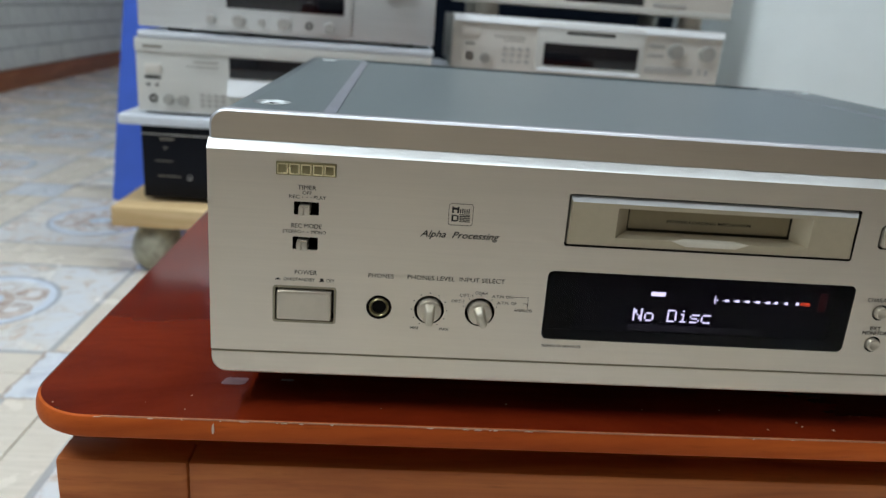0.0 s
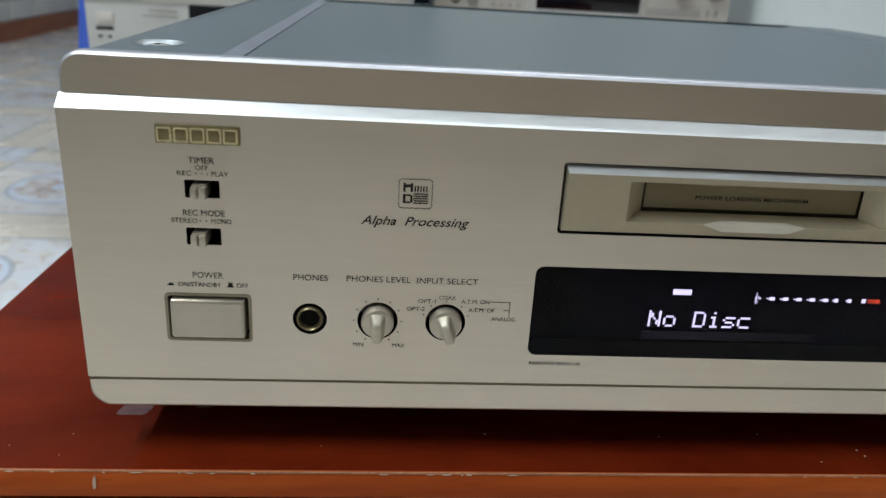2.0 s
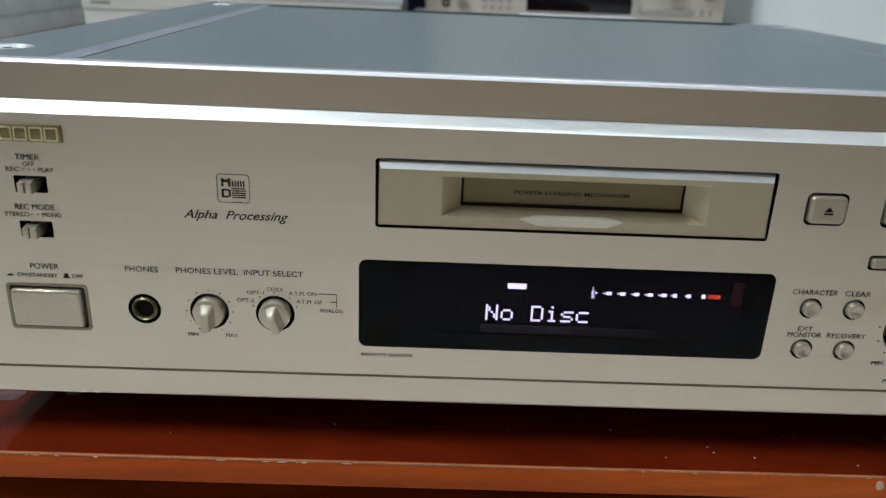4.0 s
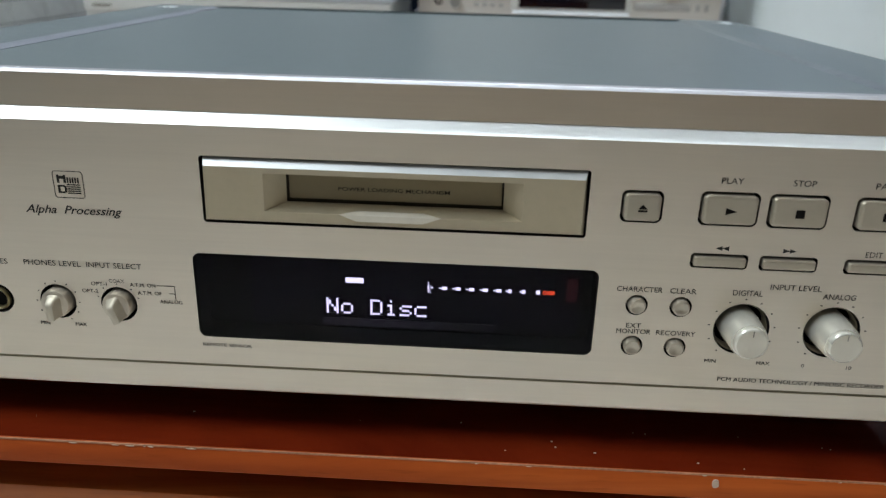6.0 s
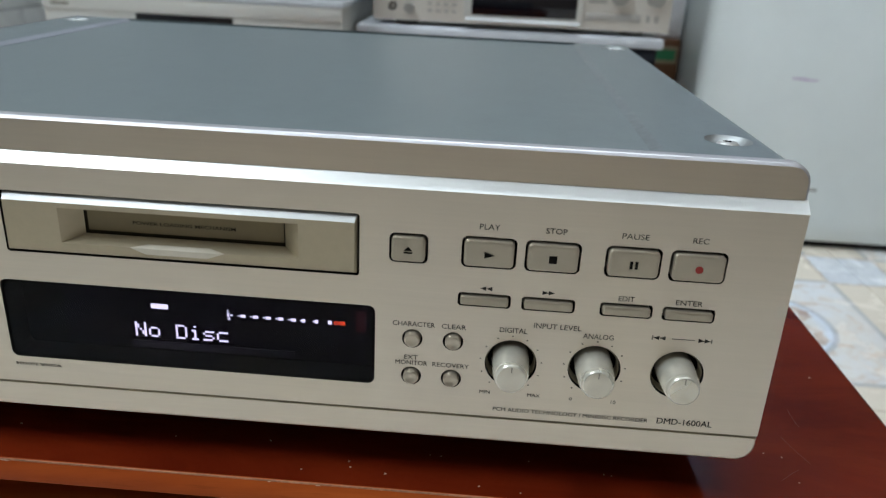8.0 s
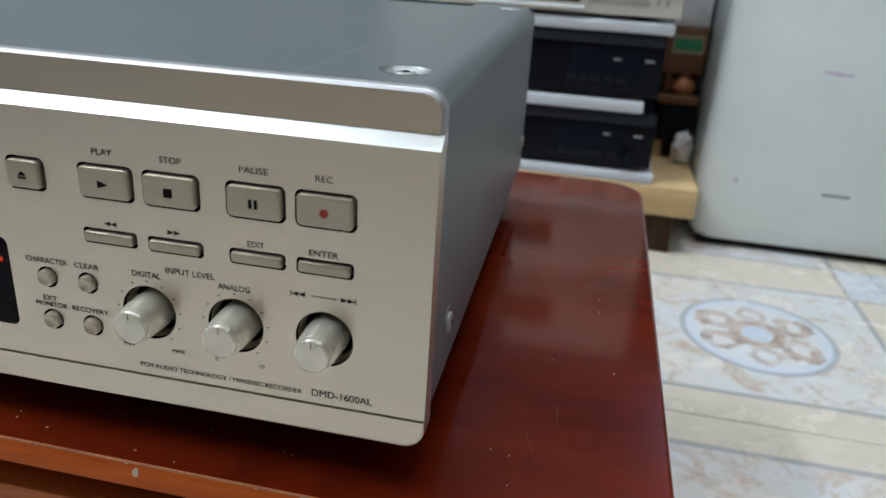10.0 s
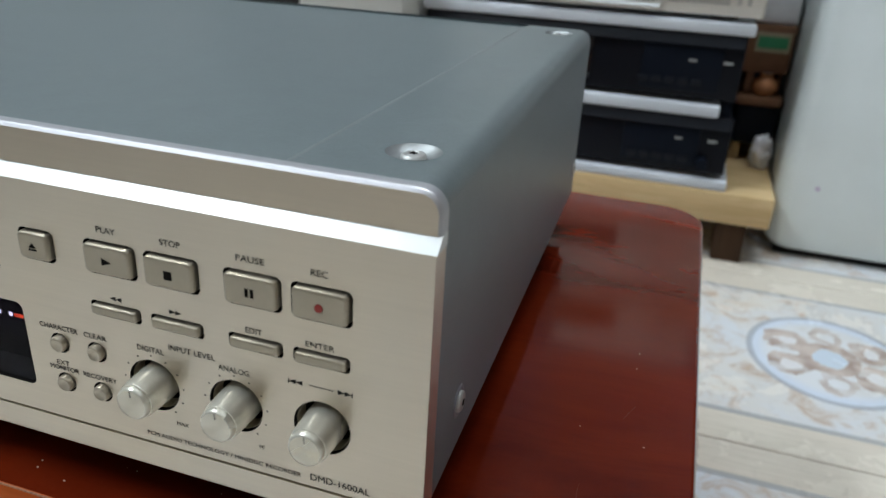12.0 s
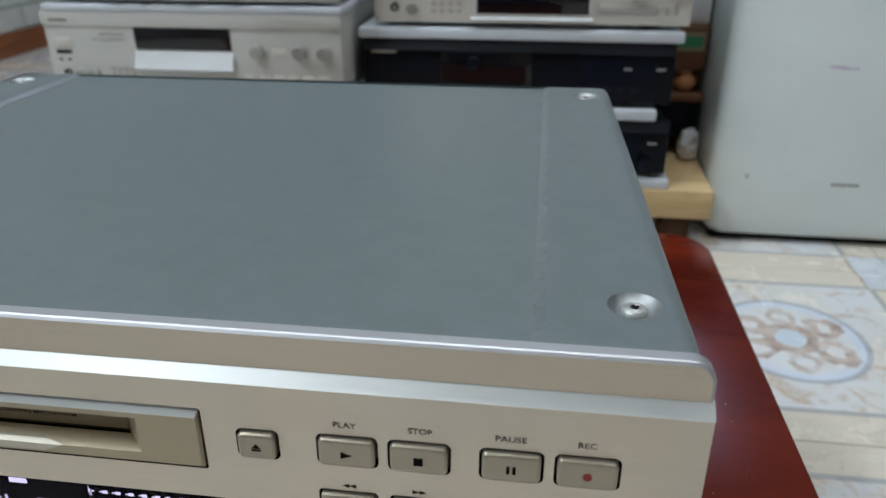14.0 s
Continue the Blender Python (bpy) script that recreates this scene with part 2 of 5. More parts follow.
VIOLET_INK = plain("faded_violet_pen", (0.60, 0.53, 0.68), 0.6)

TILE = 0.381


def tile_material():
    """Glazed tile: beige border bands, white corner blocks, marbled field, oval rosette in the middle."""
    n = Nodes("patterned_glazed_tile")
    where = n.coords()
    info = n.tree.nodes.new("ShaderNodeObjectInfo")
    sep = n.tree.nodes.new("ShaderNodeSeparateXYZ")
    n.link(where, sep.inputs[0])
    shift = n.tree.nodes.new("ShaderNodeVectorMath")
    n.link(where, shift.inputs[0])
    comb = n.tree.nodes.new("ShaderNodeCombineXYZ")
    n.link(n.math("MULTIPLY", info.outputs["Random"], 40.0), comb.inputs[0])
    n.link(comb.outputs[0], shift.inputs[1])
    free = shift.outputs[0]
    x, y = (n.math("DIVIDE", sep.outputs[i], TILE) for i in (0, 1))
    ax, ay = n.math("ABSOLUTE", x), n.math("ABSOLUTE", y)
    wob = n.math("MULTIPLY", n.math("SUBTRACT", n.noise(free, 60.0, 3), 0.5), 0.034)
    cloud, fine, vein = n.noise(free, 11.0, 5, 0.6, 0.6), n.noise(free, 90.0, 4), n.noise(free, 26.0, 6, 0.65, 1.5)
    field = n.mix(n.ramp(cloud, 0.38, 0.66), (0.72, 0.75, 0.78), (0.75, 0.71, 0.64))
    field = n.mix(n.math("MULTIPLY", n.ramp(vein, 0.50, 0.68), 0.75), field, (0.52, 0.36, 0.24))
    streak = n.noise(n.coords((3, 60, 3)), 5.0, 3)
    band = n.mix(n.ramp(streak, 0.35, 0.65), (0.70, 0.64, 0.54), (0.77, 0.71, 0.61))
    block = n.mix(n.ramp(vein, 0.42, 0.62), (0.74, 0.78, 0.82), (0.56, 0.60, 0.66))
    edge = 0.371
    inx, iny = n.math("GREATER_THAN", ax, edge), n.math("GREATER_THAN", ay, edge)
    color = n.mix(n.math("MAXIMUM", inx, iny), field, band)
    lx = n.math("COMPARE", ax, edge, 0.010)
    ly = n.math("COMPARE", ay, edge, 0.010)
    color = n.mix(n.math("MULTIPLY", n.math("MAXIMUM", lx, ly), 0.75), color, (0.36, 0.37, 0.39))
    cw = n.math("ADD", wob, 0.358)
    corner = n.math("MULTIPLY", n.math("GREATER_THAN", ax, cw), n.math("GREATER_THAN", ay, cw))
    rim = n.math("MAXIMUM", n.math("COMPARE", ax, cw, 0.010), n.math("COMPARE", ay, cw, 0.010))
    color = n.mix(corner, color, n.mix(n.math("MULTIPLY", rim, 0.8), block, (0.40, 0.30, 0.22)))
    ey = n.math("DIVIDE", y, 1.06)
    r = n.math("SQRT", n.math("ADD", n.math("MULTIPLY", x, x), n.math("MULTIPLY", ey, ey)))
    inside = n.math("LESS_THAN", r, 0.220)
    disc = n.mix(n.ramp(r, 0.165, 0.20), n.mix(n.ramp(cloud, 0.4, 0.6), (0.76, 0.78, 0.80), (0.71, 0.71, 0.69)), (0.68, 0.75, 0.84))
    ang = n.math("ARCTAN2", ey, x)
    step = math.pi / 3
    turned = n.math("ADD", ang, step / 2)  # four large petals stand at the corners, two smaller ones above and below
    back = n.math("SUBTRACT", turned, n.math("MULTIPLY", n.math("ROUND", n.math("DIVIDE", turned, step)), step))
    upright = n.math("GREATER_THAN", n.math("ABSOLUTE", ey), n.math("MULTIPLY", n.math("ABSOLUTE", x), 1.73))
    reach = n.math("MULTIPLY_ADD", upright, -0.010, 0.134)
    fx = n.math("SUBTRACT", n.math("MULTIPLY", r, n.math("COSINE", back)), reach)
    fy = n.math("MULTIPLY", r, n.math("SINE", back))
    curl = n.math("ADD", n.math("MULTIPLY", wob, 1.2), n.math("MULTIPLY", n.math("SUBTRACT", n.noise(free, 28.0, 3), 0.5), 0.075))
    d = n.math("ADD", n.math("SQRT", n.math("ADD", n.math("MULTIPLY", fx, fx), n.math("MULTIPLY", fy, fy))), curl)
    wide = n.math("MULTIPLY_ADD", upright, -0.012, 0.060)
    petal = n.math("MULTIPLY", n.math("LESS_THAN", d, wide), n.math("GREATER_THAN", d, 0.026))
    petal = n.math("MULTIPLY", petal, n.math("MULTIPLY_ADD", upright, -0.25, 1.0))
    petal = n.math("MULTIPLY", petal, n.math("MULTIPLY_ADD", n.ramp(n.noise(free, 38.0, 3), 0.36, 0.50), 0.62, 0.38))
    heart = n.math("MULTIPLY", n.math("LESS_THAN", d, 0.026), n.math("SUBTRACT", 1.0, upright))
    hub = n.math("COMPARE", n.math("ADD", r, wob), 0.066, 0.017)
    core = n.math("LESS_THAN", n.math("ADD", r, wob), 0.048)
    brown = n.mix(n.ramp(n.noise(free, 45.0, 4), 0.36, 0.62), (0.33, 0.21, 0.15), (0.60, 0.49, 0.42))
    disc = n.mix(n.math("MULTIPLY", n.math("MAXIMUM", petal, hub), 0.82), disc, brown)
    disc = n.mix(n.math("MULTIPLY", heart, 0.8), disc, (0.78, 0.77, 0.77))
    disc = n.mix(core, disc, (0.62, 0.71, 0.80))
    color = n.mix(inside, color, disc)
    color = n.mix(n.math("MULTIPLY", n.math("COMPARE", r, 0.220, 0.009), 0.7), color, (0.36, 0.39, 0.45))
    color = n.mix(n.math("MULTIPLY", n.ramp(fine, 0.55, 0.8), 0.25), color, (0.42, 0.38, 0.32))
    n.set(color=color, coat=0.15)
    n.set(rough=n.math("MULTIPLY_ADD", cloud, 0.2, 0.16))
    n.bump(cloud, 0.05, 0.001)
    return n.mat


TILE_GLAZE = tile_material()

# ---- mesh helpers ----


def box(bm, x0, x1, y0, y1, z0, z1, bevel=0.0, seg=2):
    m = Matrix.Translation(((x0 + x1) / 2, (y0 + y1) / 2, (z0 + z1) / 2)) @ Matrix.Diagonal((x1 - x0, y1 - y0, z1 - z0, 1))
    verts = bmesh.ops.create_cube(bm, size=1, matrix=m)["verts"]
    if bevel:
        edges = list({e for v in verts for e in v.link_edges})
        bmesh.ops.bevel(bm, geom=edges, offset=bevel, segments=seg, affect="EDGES", profile=0.5)
    return bm


def rounded(u0, u1, v0, v1, radii, n=6):
    """Corner points of a rectangle with round corners, from the lower left on. radii: one, or four (ll, lr, ur, ul)."""
    rs = (radii,) * 4 if isinstance(radii, (int, float)) else radii
    spots = ((u0, v0, 1, 1, 180), (u1, v0, -1, 1, 270), (u1, v1, -1, -1, 0), (u0, v1, 1, -1, 90))
    out = []
    for (u, v, su, sv, a), r in zip(spots, rs):
        if r <= 0:
            out.append((u, v))
            continue
        for i in range(n + 1):
            t = radians(a + 90 * i / n)
            out.append((u + su * r + r * math.cos(t), v + sv * r + r * math.sin(t)))
    return out


def circle(u, v, r, n=36):
    return [(u + r * math.cos(2 * math.pi * i / n), v + r * math.sin(2 * math.pi * i / n)) for i in range(n)]


def loft(bm, rings, cap=True):
    """Skin between rings of points with the same count."""
    rows = [[bm.verts.new(p) for p in ring] for ring in rings]
    for a, b in zip(rows, rows[1:]):
        for i in range(len(a)):
            j = (i + 1) % len(a)
            bm.faces.new((a[i], a[j], b[j], b[i]))
    if cap:
        bm.faces.new(rows[0])
        bm.faces.new(rows[-1])
    return bm


def slab(bm, outline, y0, y1, bevel=0.0):
    """A plate whose outline lies in x and z; its front at y0 may be bevelled."""
    if not bevel:
        return loft(bm, [[(u, y, v) for u, v in outline] for y in (y0, y1)])
    cu = sum(p[0] for p in outline) / len(outline)
    cv = sum(p[1] for p in outline) / len(outline)
    wu = max(p[0] for p in outline) - cu
    wv = max(p[1] for p in outline) - cv
    small = lambda k: [(cu + (u - cu) * (1 - k / wu), cv + (v - cv) * (1 - k / wv)) for u, v in outline]  # noqa: E731
    rings = [(small(bevel), y0), (small(bevel * 0.3), y0 + bevel * 0.3), (outline, y0 + bevel), (outline, y1)]
    return loft(bm, [[(u, y, v) for u, v in ring] for ring, y in rings])


def lathe(bm, c, axis, profile, n=36, cap=True):
    """Turns (radius, distance along the axis) round the axis 'y' or 'z' or 'x' through c."""
    rings = []
    for r, d in profile:
        ring = []
        for i in range(n):
            a = 2 * math.pi * i / n
            p, q = r * math.cos(a), r * math.sin(a)
            ring.append({"y": (c[0] + p, c[1] + d, c[2] + q), "z": (c[0] + p, c[1] + q, c[2] + d), "x": (c[0] + d, c[1] + p, c[2] + q)}[axis])
        rings.append(ring)
    return loft(bm, rings, cap)


def pierced(bm, outline, holes, y0, y1, depth):
    """A plate with real holes: front sheet, outer walls back to y1, hole walls back to y0 + depth."""
    edges = []
    for loop, back in [(outline, y1)] + [(h, y0 + depth) for h in holes]:
        front = [bm.verts.new((u, y0, v)) for u, v in loop]
        rear = [bm.verts.new((u, back, v)) for u, v in loop]
        for i in range(len(front)):
            j = (i + 1) % len(front)
            edges.append(bm.edges.new((front[i], front[j])))
            wall = bm.faces.new((front[i], front[j], rear[j], rear[i]))
            wall.material_index = 0 if loop is outline else 1
    bmesh.ops.triangle_fill(bm, use_beauty=True, use_dissolve=False, edges=edges)
    return bm


def finish(name, bm, material, smooth=35):
    bmesh.ops.recalc_face_normals(bm, faces=bm.faces)
    me = bpy.data.meshes.new(name)
    bm.to_mesh(me)
    bm.free()
    for m in material if isinstance(material, list) else [material]:
        me.materials.append(m)
    if smooth:
        me.shade_smooth()
        me.set_sharp_from_angle(angle=radians(smooth))
    return me


def thing(name, label, category, at=(0, 0, 0), group="", kind=""):
    ob = new(name)
    ob.location = at
    ob.empty_display_size = 0.05
    return tagged(ob, label, category, group, kind)


def part(name, bm, material, parent, label="", smooth=35):
    """Links a bmesh, given in the place's own coordinates, as one mesh under a thing or a part."""
    ob = new(name, finish(name, bm, material, smooth))
    ob.parent = parent
    if parent.data is None:
        ob.matrix_parent_inverse = Matrix.Translation(-Vector(parent.location))
    return tagged(ob, label)


def solid(name, bm, material, label, category="", group="", kind="", smooth=35):
    return tagged(new(name, finish(name, bm, material, smooth)), label, category, group, kind)


def B():
    return bmesh.new()


def lettering(parent, body, x0, x1, z0, height, material=INK, shear=0.0, y=-0.00012, name="lettering", weight=0.0):
    """Printed words on a front that faces -y, from x0 to x1 with capitals of that height on the line z0."""
    curve = bpy.data.curves.new("words", "FONT")
    curve.body, curve.size, curve.shear, curve.resolution_u = body, 1.0, shear, 3
    curve.offset = weight
    tmp = bpy.data.objects.new("words", curve)
    scene.collection.objects.link(tmp)
    bpy.context.view_layer.update()
    me = bpy.data.meshes.new_from_object(tmp.evaluated_get(bpy.context.evaluated_depsgraph_get()))
    bpy.data.objects.remove(tmp)
    bpy.data.curves.remove(curve)
    if "M" in body:
        # the pointed capital would fill in when widened, so such words are thickened by a second layer set off sideways
        bm = bmesh.new()
        bm.from_mesh(me)
        extra = bmesh.ops.duplicate(bm, geom=bm.verts[:] + bm.edges[:] + bm.faces[:])["geom"]
        for v in extra:
            if isinstance(v, bmesh.types.BMVert):
                v.co.x += 0.022
                v.co.z += 0.00002
        bm.to_mesh(me)
        bm.free()
    us = [v.co.x for v in me.vertices]
    k, low, cap = (x1 - x0) / (max(us) - min(us)), min(us), height / 0.69
    for v in me.vertices:
        v.co = (x0 + (v.co.x - low) * k, y - v.co.z, z0 + v.co.y * cap)
    me.materials.clear()
    me.materials.append(material)
    ob = new(name, me)
    ob.parent = parent
    if parent.data is None:
        ob.matrix_parent_inverse = Matrix.Translation(-Vector(parent.location))
    return ob


def bars(parent, rects, material, name, y, thick=0.0003, label=""):
    """Plain printed shapes on a front: each (x0, x1, z0, z1)."""
    bm = B()
    for x0, x1, z0, z1 in rects:
        box(bm, x0, x1, y - thick, y + 0.0002, z0, z1)
    return part(name, bm, material, parent, label, 0)


def flat_shape(parent, shapes, material, name, y, label=""):
    bm = B()
    for pts in shapes:
        loft(bm, [[(u, yy, v) for u, v in pts] for yy in (y - 0.00015, y + 0.0003)])
    return part(name, bm, material, parent, label, 0)

# ---- the room ----
X0, X1, Y0, Y1, TOP = -2.0, 3.4, -2.6, 5.4, 2.95
CX, CY = 0.6930, 0.627  # centre of one tile

bm = box(B(), X0 - 0.2, X1 + 0.2, Y0 - 0.2, Y1 + 0.2, -0.12, -0.003)
floor = solid("floor", bm, GROUT, "floor of patterned glazed tiles with beige bands", "floor", kind="structure", smooth=0)
# unseen walls; their brown and lavender are chosen for what they reflect
for name, dims in (("wall_east", (X1, X1 + 0.2, Y0 - 0.2, Y1 + 0.2)), ("wall_north", (X0, X1, Y1, Y1 + 0.2)), ("wall_south", (X0, X1, Y0 - 0.2, Y0))):
    south = name != "wall_north"
    solid(name, box(B(), *dims, -0.003, TOP), UNSEEN_BROWN if south else UNSEEN_LAVENDER, "plain unseen wall, brown to darken reflections" if south else "plain unseen wall, pale lavender to tint reflections", "wall", kind="structure", smooth=0)
solid("ceiling", box(B(), X0 - 0.2, X1 + 0.2, Y0 - 0.2, Y1 + 0.2, TOP, TOP + 0.15), CEILING_PAINT, "plain white ceiling", "ceiling", kind="structure", smooth=0)
# the brick wall stands a degree askew to the tiles
ASKEW = pose(-1.396, 2.60, 0, 0, 0, 1.0)
wall_west = solid("wall_west", box(B(), -0.25, 0, -5.4, 3.1, -0.003, TOP), MORTAR, "wall of white painted bricks with grey joints", "wall", kind="structure", smooth=0)
wall_west.matrix_world = ASKEW
baseboard = solid("baseboard", box(B(), 0, 0.02, -5.3, 3.0, -0.003, 0.070, 0.005), SKIRTING, "brown wooden baseboard along the brick wall", "baseboard", kind="structure")
baseboard.matrix_world = ASKEW

# ---- the low cabinet under the deck ----
DX0, DX1, DY0, DY1, DZ = -0.0815, 0.5175, -0.0125, 0.397, 0.229


def low_cabinet():
    ob = thing("low_cabinet", "low red-brown lacquered wooden cabinet with worn round edges", "cabinet", (0.218, 0.19, 0))
    bm = B()
    rings = []
    lean = lambda x, y: y + (0.0065 * max(0.0, x - 0.05) if y < 0.1 else 0.0)  # the front edge is not quite square  # noqa: E731
    for d, z in ((0.0050, -0.0112), (0.0018, -0.0107), (0.0005, -0.0094), (0.0, -0.0070), (0.0003, -0.0040), (0.0010, -0.0014), (0.0016, -0.0004), (0.0026, 0.0)):
        rings.append([(u, lean(u, v), DZ + z) for u, v in rounded(DX0 - 0.0025 + d, DX1 + 0.0025 - d, DY0 - 0.0025 + d, DY1 + 0.0025 - d, 0.033 - d, 12)])
    loft(bm, rings)
    for f in bm.faces:
        c = f.calc_center_median()
        f.material_index = 1 if c.z < DZ - 0.0002 and c.y < DY0 + 0.022 else 0
    part("tabletop", bm, [MAHOGANY, EDGE_WOOD], ob, "dark red lacquered top with an orange worn edge", 20)
    bm = B()
    rings = [[(u, v, z) for u, v in rounded(DX0 + k, DX1 - k, DY0 + k, DY1 - k, 0.02, 6)] for k, z in ((0.022, DZ - 0.0110), (0.034, DZ - 0.015), (0.034, DZ - 0.029))]
    part("moulding", loft(bm, rings), EDGE_WOOD, ob)
    fx0, fx1, fy0, fy1, fz = DX0 + 0.011, DX1 - 0.011, DY0 + 0.006, DY1 - 0.015, DZ - 0.027
    part("carcass", box(B(), fx0, fx1, fy0 + 0.016, fy1, 0.03, fz, 0.003), CABINET_WOOD, ob)
    for x in (fx0, fx1 - 0.060):
        part("stile", box(B(), x, x + 0.060, fy0, fy0 + 0.02, 0.0, fz, 0.0030), CABINET_WOOD, ob)
    part("top_rail", box(B(), fx0 + 0.0602, fx1 - 0.0602, fy0 + 0.0004, fy0 + 0.02, fz - 0.045, fz - 0.0005, 0.0012), CABINET_WOOD, ob)
    part("bottom_rail", box(B(), fx0 + 0.0602, fx1 - 0.0602, fy0 + 0.001, fy0 + 0.02, 0.03, 0.06, 0.002), CABINET_WOOD, ob)
    mid = (fx0 + fx1) / 2
    for a, b in ((fx0 + 0.062, mid - 0.001), (mid + 0.001, fx1 - 0.062)):
        part("door_panel", box(B(), a, b, fy0 + 0.003, fy0 + 0.018, 0.062, fz - 0.047, 0.003), CABINET_WOOD, ob)
    for x in (fx0 + 0.002, fx1 - 0.042):
        part("foot", box(B(), x, x + 0.04, fy1 - 0.045, fy1 - 0.003, 0.0, 0.032, 0.003), CABINET_WOOD, ob)
    rng = random.Random(4)

    def chip(x, y, z, w, h, ang=0.0):
        bm = B()
        pts = []
        for i in range(9):
            a = 2 * math.pi * i / 9
            k = rng.uniform(0.65, 1.1)
            pts.append((w * k * math.cos(a), h * k * math.sin(a)))
        turn = Matrix.Rotation(ang, 3, "X")
        loft(bm, [[Vector((x, lean(x, y), z)) + turn @ Vector((u, v, e)) for u, v in pts] for e in (-0.0006, 0.0004)])
        part("chip", bm, BARE_CHIP, ob, "bare chipped spot in the lacquer", 0)

    # two faint whitish patches lying on the lacquer
    for x, y, w, h in ((0.0052, 0.0225, 0.0056, 0.0034), (0.0300, 0.0255, 0.0030, 0.0010)):
        bm = loft(B(), [[(u + 0.25 * (v - y), v, DZ + e) for u, v in rounded(x - w, x + w, y - h, y + h, h * 0.5, 5)] for e in (-0.0004, 0.00012)])
        part("smear", bm, PALE_PATCH, ob, "faint whitish patch on the lacquer", 0)
    for x, y, length, turn in ((0.468, 0.036, 0.020, 1.9), (0.460, 0.018, 0.012, 0.7), (0.476, 0.060, 0.014, 1.6), (0.490, 0.120, 0.012, 1.2)):
        c, w = math.cos(turn), math.sin(turn)
        bend = [(-0.5, 0.0), (-0.2, 0.01), (0.15, 0.015), (0.5, -0.01)]
        line = [(x + length * (a * c - b * w), y + length * (a * w + b * c)) for a, b in bend]
        bm = B()
        loft(bm, [[(u - 0.00005 * w, v + 0.00005 * c, DZ + 0.00006), (u + 0.00005 * w, v - 0.00005 * c, DZ + 0.00006), (u, v, DZ - 0.0002)] for u, v in line])
        part("scratch", bm, SCRATCH, ob, "fine pale scratch in the lacquer", 0)
    front = DY0 - 0.0025
    chip(0.0035, front + 0.0006, DZ - 0.0034, 0.0007, 0.0026, radians(80))
    chip(0.3365, front + 0.0007, DZ - 0.0026, 0.0016, 0.0018, radians(78))
    bm = B()
    ends = (DX0 + 0.036, 0.05, DX1 - 0.036)
    rows = [[bm.verts.new((x, lean(x, front + a), DZ + b)) for x in ends] for a, b in ((0.0017, -0.0004), (0.0018, 0.00012), (0.0024, 0.00008))]
    for lower, upper in zip(rows, rows[1:]):
        for i in (0, 1):
            bm.faces.new((lower[i], lower[i + 1], upper[i + 1], upper[i]))
    part("worn_line", bm, WORN_LINE, ob, "thin pale worn line along the front edge", 0)
    x = DX0 + 0.035
    while x < DX1 - 0.035:
        w = rng.uniform(0.0006, 0.003)
        if rng.random() < 0.35 or 0.09 < x < 0.135:
            chip(x, front + 0.0016, DZ - 0.0004, w * 0.7, rng.uniform(0.0001, 0.00024), radians(40))
        x += w * 2 + rng.uniform(0.0, 0.012)
    for i in range(27):
        x, y = rng.uniform(DX0 + 0.01, DX1 - 0.01), rng.uniform(DY0 + 0.003, 0.012)
        if i > 20:
            x, y = rng.uniform(0.442, DX1 - 0.012), rng.uniform(0.0, 0.30)
        s = rng.uniform(0.0001, 0.00034)
        chip(x, y, DZ - 0.0002, s * rng.uniform(1, 2), s, rng.uniform(0, 0.02))
    return ob


low_cabinet()

# ---- the recorder on the cabinet ----
FX0, FX1 = 0.0, 0.4345
DECK_BOTTOM, DECK_TOP, DECK_BACK = 0.2464, 0.3632, 0.327

RISE = 0.0018  # the lower edge rises a little from one end to the other

deck = thing("recorder_deck", "champagne aluminium disc recorder with grey cover, switched on", "recorder", (0.217, 0.16, DZ))

BIG = [(0.2938, 0.3076, 0.3200, 0.3311), (0.3194, 0.3387, 0.3200, 0.3317), (0.3416, 0.3610, 0.3200, 0.3317),
       (0.3694, 0.3887, 0.3200, 0.3317), (0.3916, 0.4110, 0.3200, 0.3317)]
SLIM = [(0.3190, 0.3381, 0.3048, 0.3101), (0.3419, 0.3610, 0.3048, 0.3101), (0.3698, 0.3884, 0.3048, 0.3101), (0.3918, 0.4102, 0.3048, 0.3101)]
SMALL = [(0.3031, 0.2899), (0.3182, 0.2899), (0.3031, 0.2742), (0.3182, 0.2742)]
KNOBS = [(0.3400, 0.2826), (0.3707, 0.2829), (0.4008, 0.2831)]
DIALS = [(0.0957, 0.2808, 0), (0.1183, 0.2808, 20)]
JACK = (0.0734, 0.2809)
POWER = (0.0273, 0.0543, 0.2722, 0.2888)
SWITCHES = [(0.0357, 0.0462, 0.3212, 0.3268, 0.0402), (0.0353, 0.0460, 0.3058, 0.3114, 0.0395)]
TRAY = (0.1525, 0.2832, 0.3137, 0.3371)
WINDOW = (0.1471, 0.2892, 0.2694, 0.3021)

holes = [rounded(*b, 0.0022) for b in BIG] + [rounded(*b, 0.0014) for b in SLIM] + [circle(x, z, 0.0038, 28) for x, z in SMALL]
holes += [circle(x, z, 0.0096, 44) for x, z in KNOBS] + [circle(x, z, 0.0067, 40) for x, z, _ in DIALS] + [circle(*JACK, 0.0056, 36)]
holes += [rounded(*POWER, 0.0012), rounded(*TRAY, 0.0012), rounded(*WINDOW, 0.0028)] + [rounded(*s[:4], 0.0003) for s in SWITCHES]
